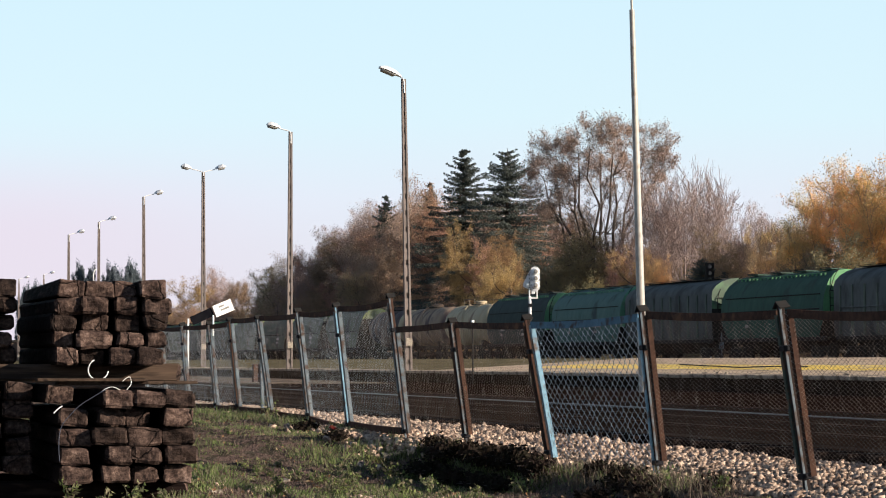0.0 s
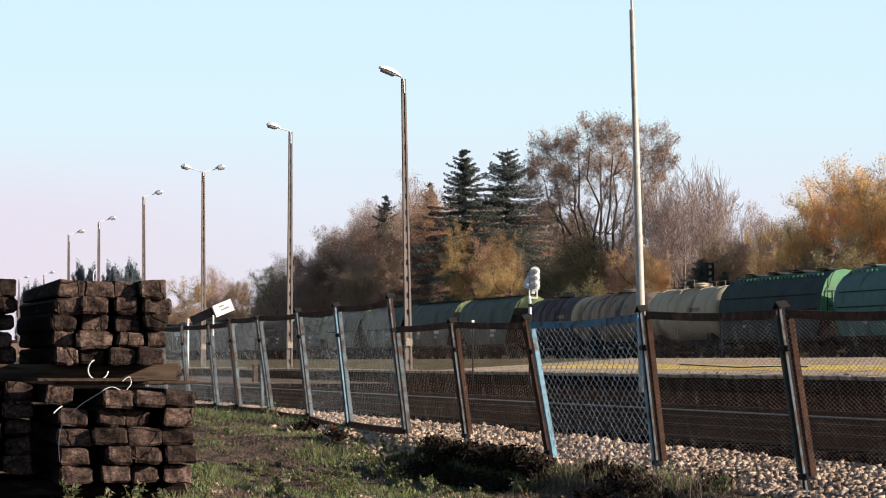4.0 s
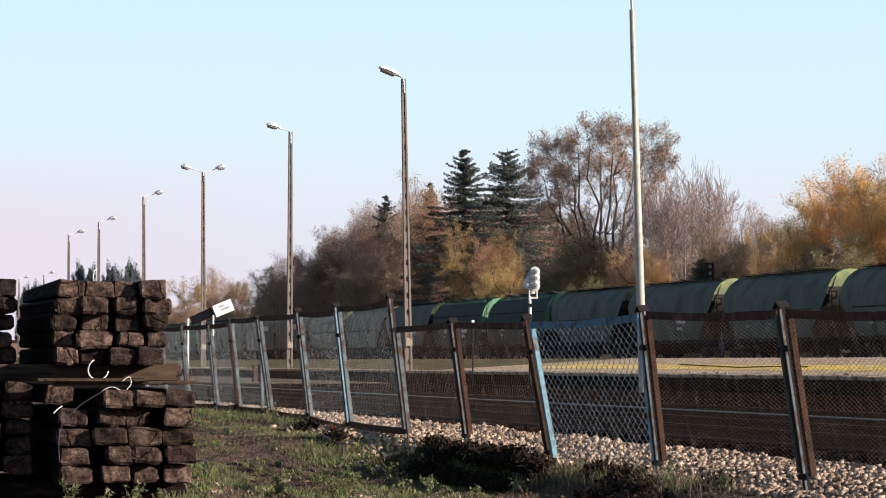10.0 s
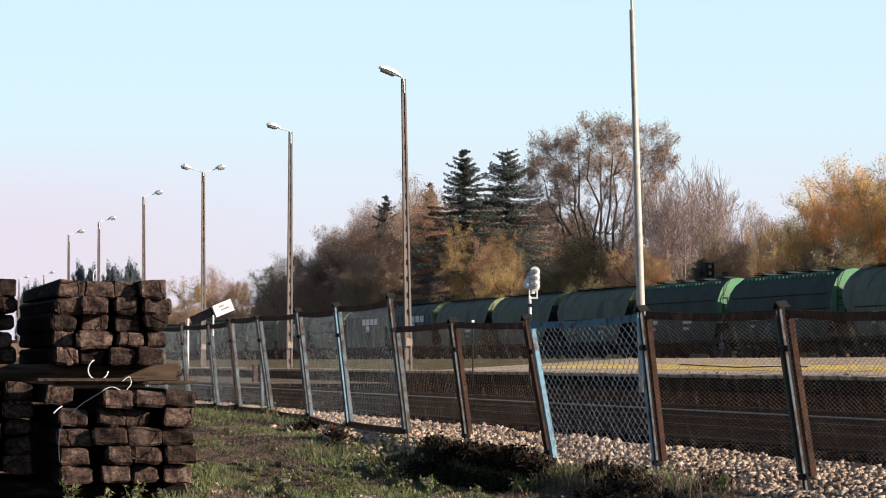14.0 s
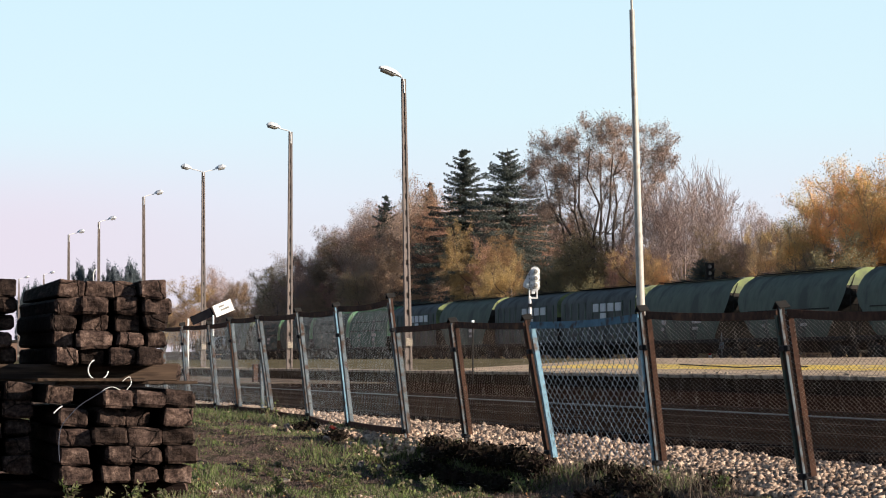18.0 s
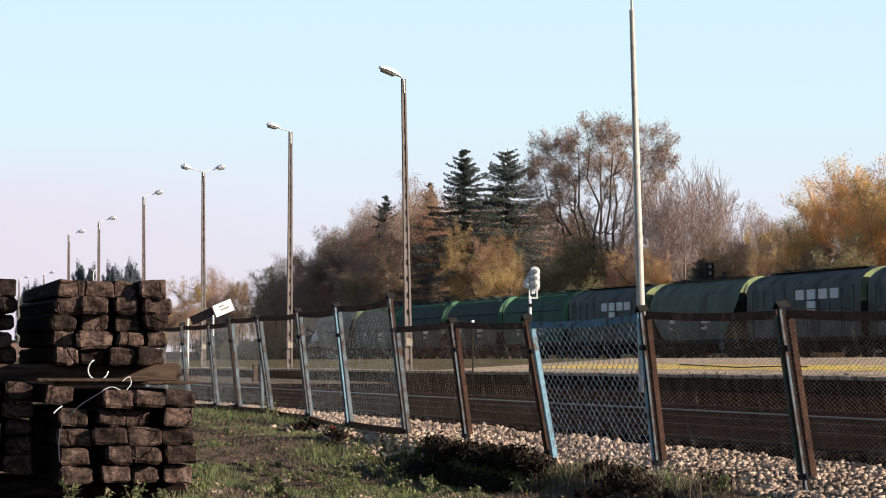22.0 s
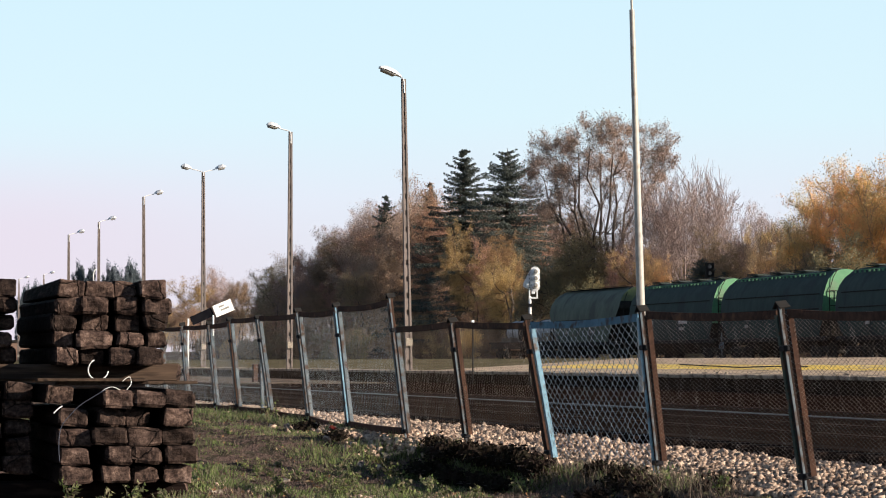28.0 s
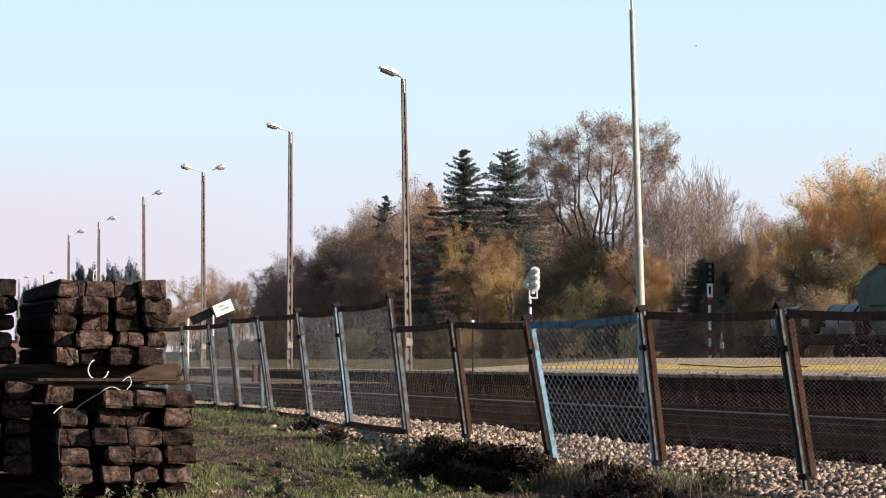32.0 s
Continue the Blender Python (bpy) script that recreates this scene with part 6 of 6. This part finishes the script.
for x, v, h in ((79, 405, 9.5), (81, 415, 9.5), (77, 425, 9), (79, 393, 9.5), (82, 438, 9), (84, 400, 10), (78, 455, 10), (76, 440, 9), (80, 470, 8.5), (74, 446, 7.5), (82, 480, 9.5)):
    tree("olive_b", x, v, h, 1.1)
v = 152.0
while v < 202:
    tree(random.choice(["dull", "olive", "russet"]), random.uniform(74, 80), v, 5.0 + 6.0 * ease(158, 185, v) + random.uniform(-1, 1), 1.1)
    v += random.uniform(4.0, 6.0)
v = 150.0
while v < 330:
    tree(random.choice(["olive_b", "russet", "green", "olive"]), random.uniform(74, 84), v, random.uniform(7.0, 9.5) + 3.0 * ease(250, 280, v), random.uniform(1.0, 1.2))
    v += random.uniform(7, 11)
v = 116.0
while v < 330:
    tree(random.choice(["shrub", "shrub", "green", "green", "shrub", "shrub", "gold_shrub"]), random.uniform(58.6, 62), v, random.uniform(2.6, 5.0), random.uniform(0.9, 1.3))
    v += random.uniform(1.8, 3.2) + v * 0.006
v = 126.0
while v < 170:
    tree(random.choice(["gold_b", "olive_b", "green", "dull", "olive"]), random.uniform(63, 70), v, random.uniform(4.0, 6.5), 1.1)
    v += random.uniform(2.5, 4.0)
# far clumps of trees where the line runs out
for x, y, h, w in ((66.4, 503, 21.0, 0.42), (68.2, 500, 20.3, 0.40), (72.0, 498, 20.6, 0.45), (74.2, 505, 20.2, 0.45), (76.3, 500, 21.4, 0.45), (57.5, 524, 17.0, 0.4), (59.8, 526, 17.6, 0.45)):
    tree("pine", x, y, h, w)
# distant reddish shed wall and a pale line of wall below it
shed = thing("goods_shed", "distant long reddish shed wall at the end of the yard", "building", m=pose(38, 470, 0.2))
part("wall", Geo().box((0, 0, 2.3), (70, 8, 4.6), 0.05), BRICKRED, shed)
part("roof", Geo().sweep([(-35.5, 4.6), (35.5, 4.6), (35.0, 5.0), (-35.0, 5.0)], -4.4, 4.4), SOOT_SHADE, shed)
part("plinth", Geo().box((0, -4.1, 0.5), (70.2, 0.3, 1.0), 0.02), CONCRETE, shed)

# ---- verge plants ----


def grass_mesh(n, place, size, seed, material=None):
    rng = np.random.default_rng(seed)
    vs = np.zeros((n, 4, 3))
    for i in range(n):
        x, y, h = place(rng)
        z = ground_z(x, y) - 0.01
        a = rng.uniform(0, 2 * math.pi)
        w = size * rng.uniform(0.5, 1.2)
        lx, ly = rng.normal(0, 0.4 * h, 2)
        dx, dy = math.cos(a) * w, math.sin(a) * w
        vs[i] = ((x - dx, y - dy, z), (x + dx, y + dy, z), (x + dx * 0.3 + lx, y + dy * 0.3 + ly, z + h), (x - dx * 0.3 + lx, y - dy * 0.3 + ly, z + h))
    return quick_mesh("grass", vs.reshape(-1, 3), np.arange(4 * n).reshape(n, 4), material or GRASS)


def lawn(rng):
    while True:
        y = 17 + 25 * rng.random() ** 1.25
        x = fence_u(y) - 0.08 - 0.25 * ease(22, 19, y) - (4.3 + (y - 17) * 0.05) * rng.random()
        k = noise.noise(Vector((x * 0.9, y * 0.7, 7))) + 0.6 * noise.noise(Vector((x * 2.7, y * 1.9, 3)))
        k -= 0.55 * ease(6.3, 7.1, x) * ease(24.0, 22.0, y)
        if k > -0.55 or rng.random() < 0.4:
            break
    return x, y, max(0.010, 0.030 + 0.09 * k) * rng.uniform(0.4, 1.3)


def dry_lawn(rng):
    while True:
        y = 17 + 25 * rng.random() ** 1.25
        x = fence_u(y) - 0.08 - 0.25 * ease(22, 19, y) - (4.3 + (y - 17) * 0.05) * rng.random()
        if noise.noise(Vector((x * 0.9, y * 0.7, 7))) + 0.6 * noise.noise(Vector((x * 2.7, y * 1.9, 3))) < 0.05:
            return x, y, rng.uniform(0.01, 0.045)


def tufts(rng):
    cx, cy = TUFTS[rng.integers(0, len(TUFTS))]
    return cx + rng.normal(0, 0.12), cy + rng.normal(0, 0.18), rng.uniform(0.04, 0.15)


tr = np.random.default_rng(9)
TUFTS = [(fence_u(v) - 0.12 - abs(tr.normal(0, 0.25)), v) for v in tr.uniform(20.5, 40, 40)] + [(tr.uniform(3.3, 5.2), tr.uniform(18.6, 19.5)) for _ in range(12)]
solid("dry_grass", grass_mesh(38000, dry_lawn, 0.007, 4, GRASS_DRY), None, "patches of withered brown grass on the verge", "grass", kind="stuff")
solid("grass", grass_mesh(125000, lawn, 0.0085, 1), None, "short green and yellowed autumn grass on the verge", "grass", kind="stuff")


def bank(rng):
    return 8.02 - 0.6 * rng.random() ** 1.3, 23.4 + 5.6 * rng.random(), rng.uniform(0.02, 0.09)


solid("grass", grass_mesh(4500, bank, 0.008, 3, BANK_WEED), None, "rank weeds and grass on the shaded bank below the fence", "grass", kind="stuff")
solid("grass", grass_mesh(6000, tufts, 0.006, 2), None, "taller grass tufts along the fence foot and sleeper stack", "grass", kind="stuff")


def litter(rng, n):
    y = 15 + 27 * rng.random(n) ** 1.2
    x = 8.4 - 6.5 * rng.random(n)
    return np.array([(a, b, ground_z(a, b) + 0.02 + 0.02 * rng.random()) for a, b in zip(x, y)])


lv, lq = leaf_cards(litter(tr, 2600), 0.022, tr)
solid("fallen_leaves", quick_mesh("fallen_leaves", lv, lq, LITTER), None, "scattered dry fallen leaves on the grass", "leaves", kind="stuff")


def weed(x, y, h, seed):
    rng = np.random.default_rng(seed)
    w = thing("weed", "small leafy green weed in the grass", "weed", "weeds", m=pose(x, y, ground_z(x, y), 0, 0, seed * 40))
    st = Geo()
    pts = []
    for i in range(5):
        tip = Vector((rng.normal(0, 0.3 * h), rng.normal(0, 0.3 * h), h * rng.uniform(0.6, 1.0)))
        st.tube((0, 0, -0.02), tip, 0.005, 0.003, 4, False)
        for k in range(9):
            t = rng.uniform(0.25, 1.0)
            pts.append(np.array(tip) * t + rng.normal(0, 0.022, 3))
    part("stem", st, GRASS, w)
    v, q = leaf_cards(np.array(pts), 0.026, rng)
    part("leaves", quick_mesh("leaves", v, q, GRASS), None, w)


for i, (x, y, h) in enumerate(((2.42, 18.9, 0.22), (2.72, 19.0, 0.16), (2.95, 19.1, 0.17), (3.15, 19.0, 0.14), (3.5, 19.2, 0.14), (5.15, 19.3, 0.20), (5.4, 19.5, 0.24), (5.7, 19.8, 0.18), (6.2, 19.0, 0.2), (4.6, 21.3, 0.12), (7.7, 36.0, 0.42), (7.6, 35.7, 0.34), (6.9, 24.5, 0.2), (7.3, 22.5, 0.22), (8.0, 20.4, 0.25), (8.1, 19.5, 0.22))):
    weed(x, y, h, i + 1)
for x, y, s in ((4.92, 22.5, 0.075), (5.0, 24.5, 0.04), (3.95, 20.9, 0.05), (5.9, 27.0, 0.045)):
    solid("stone", Geo().box((x, y, ground_z(x, y) + s * 0.35), (s * 2.2, s * 1.3, s), s * 0.25, None, s * 0.15), CONCRETE, "grey stone lying in the grass", "stone")
rag = Geo()
for dx, dy, a, s in ((0, 0, 20, 0.16), (0.07, 0.03, -30, 0.11), (-0.05, 0.05, 60, 0.10)):
    rag.box((7.72 + dx, 32.2 + dy, ground_z(7.72, 32.2) + 0.035), (s, s * 0.8, 0.07), 0.022, Euler((radians(a), radians(a * 0.6), radians(a))).to_matrix(), 0.02)
solid("rag", rag, RAG, "crumpled faded red rag at the fence foot", "rag")


def stalks(rng):
    y = rng.uniform(19.5, 23.8)
    return fence_u(y) - 0.1 - 0.5 * rng.random(), y, rng.uniform(0.05, 0.22)


solid("dry_grass", grass_mesh(1300, stalks, 0.004, 12, GRASS_DRY), None, "pale dry stalks standing at the fence foot", "grass", kind="stuff")



def bramble(x, y, h, r, seed):
    """A low ragged clump of bramble: arching canes and small withered leaves, near-black to stand in for shade."""
    rng = np.random.default_rng(seed)
    w = thing("bramble", "low clump of withered bramble at the fence foot, near-black for shade", "bramble", "brambles", m=pose(x, y, ground_z(x, y) - 0.02, 0, 0, seed * 53))
    canes, pts = Geo(), []
    for i in range(26):
        a, d = rng.uniform(0, 2 * math.pi), r * rng.uniform(0.2, 1.0)
        top = h * rng.uniform(0.55, 1.1) * (1 - 0.45 * (d / r) ** 2)
        p = [Vector((math.cos(a) * d * k, math.sin(a) * d * k, top * math.sin(k * 1.9))) for k in (0.0, 0.35, 0.7, 1.0)]
        canes.path(p, 0.004, 3)
        for _ in range(34):
            k = rng.uniform(0.15, 1.0)
            pts.append(np.array((math.cos(a) * d * k, math.sin(a) * d * k, top * math.sin(k * 1.9))) + rng.normal(0, 0.035, 3))
    part("canes", canes, BARK, w)
    v, q = leaf_cards(np.array(pts), 0.032, rng)
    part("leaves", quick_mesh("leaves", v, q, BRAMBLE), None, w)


br = np.random.default_rng(88)
# dark clumps set where shade lies at the fence foot
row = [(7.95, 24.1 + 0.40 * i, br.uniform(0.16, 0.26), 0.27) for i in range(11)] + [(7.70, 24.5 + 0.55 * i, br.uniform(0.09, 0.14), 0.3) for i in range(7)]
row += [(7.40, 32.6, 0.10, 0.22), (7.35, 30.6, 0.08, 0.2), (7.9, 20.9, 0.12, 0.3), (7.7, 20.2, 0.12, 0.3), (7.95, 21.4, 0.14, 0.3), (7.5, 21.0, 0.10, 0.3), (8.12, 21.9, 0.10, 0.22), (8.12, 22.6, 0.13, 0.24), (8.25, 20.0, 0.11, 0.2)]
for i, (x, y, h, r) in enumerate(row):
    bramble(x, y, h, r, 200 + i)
wr2 = np.random.default_rng(61)
for i in range(34):
    y = wr2.uniform(22.5, 28.5)
    x = 7.25 - wr2.uniform(0.0, 1.6)
    weed(x, y, wr2.uniform(0.08, 0.22), 60 + i)
for i in range(26):
    y = wr2.uniform(24, 41)
    weed(wr2.uniform(4.2, 7.6), y, wr2.uniform(0.06, 0.14), 100 + i)

# ---- a bird ----
bird = thing("bird", "small dark bird crossing the sky", "bird")
part("body", Geo().tube((0, -0.066, 0), (0, 0.0, 0.006), 0.009, 0.027, 8).tube((0, 0.0, 0.006), (0, 0.078, 0), 0.027, 0.007, 8), FEATHER, bird)
for s in (-1, 1):
    part("wing", Geo().add([(0.012 * s, -0.018, 0.012), (0.012 * s, 0.042, 0.012), (0.12 * s, 0.048, 0.042), (0.12 * s, 0.0, 0.042), (0.012 * s, -0.018, 0.006), (0.012 * s, 0.042, 0.006), (0.12 * s, 0.048, 0.037), (0.12 * s, 0.0, 0.037)],
                           [(0, 1, 2, 3), (4, 5, 6, 7), (0, 1, 5, 4), (1, 2, 6, 5), (2, 3, 7, 6), (3, 0, 4, 7)]), FEATHER, bird)


def travelled(t):
    """How far the train has come at t seconds, in its own couplings' measure."""
    return 0.452 * t + 0.00055 * t * t


def motions():
    for ob, place in TRAIN:
        walk(ob, [(t, pose(TRAIN_X, 23.83 * (place - travelled(t)) - 14.7, RAIL_Z)) for t in [i * 2.0 for i in range(17)]])
    # the bird comes in from beyond the right edge late in the clip
    a, b = Vector((66.76, 136.9, 18.3)), Vector((56.47, 139.85, 20.5))
    rows = []
    for t in (0.0, 29.0, 30.5, 31.2, 32.0):
        k = (max(t, 29.0) - 30.5) / 1.5
        rows.append((t, Matrix.Translation(a.lerp(b, k) + Vector((0, 0, -0.25 * k * (k - 1)))) @ pose(0, 0, 0.2, 0, 0, 75)))
    walk(bird, rows)


motions()
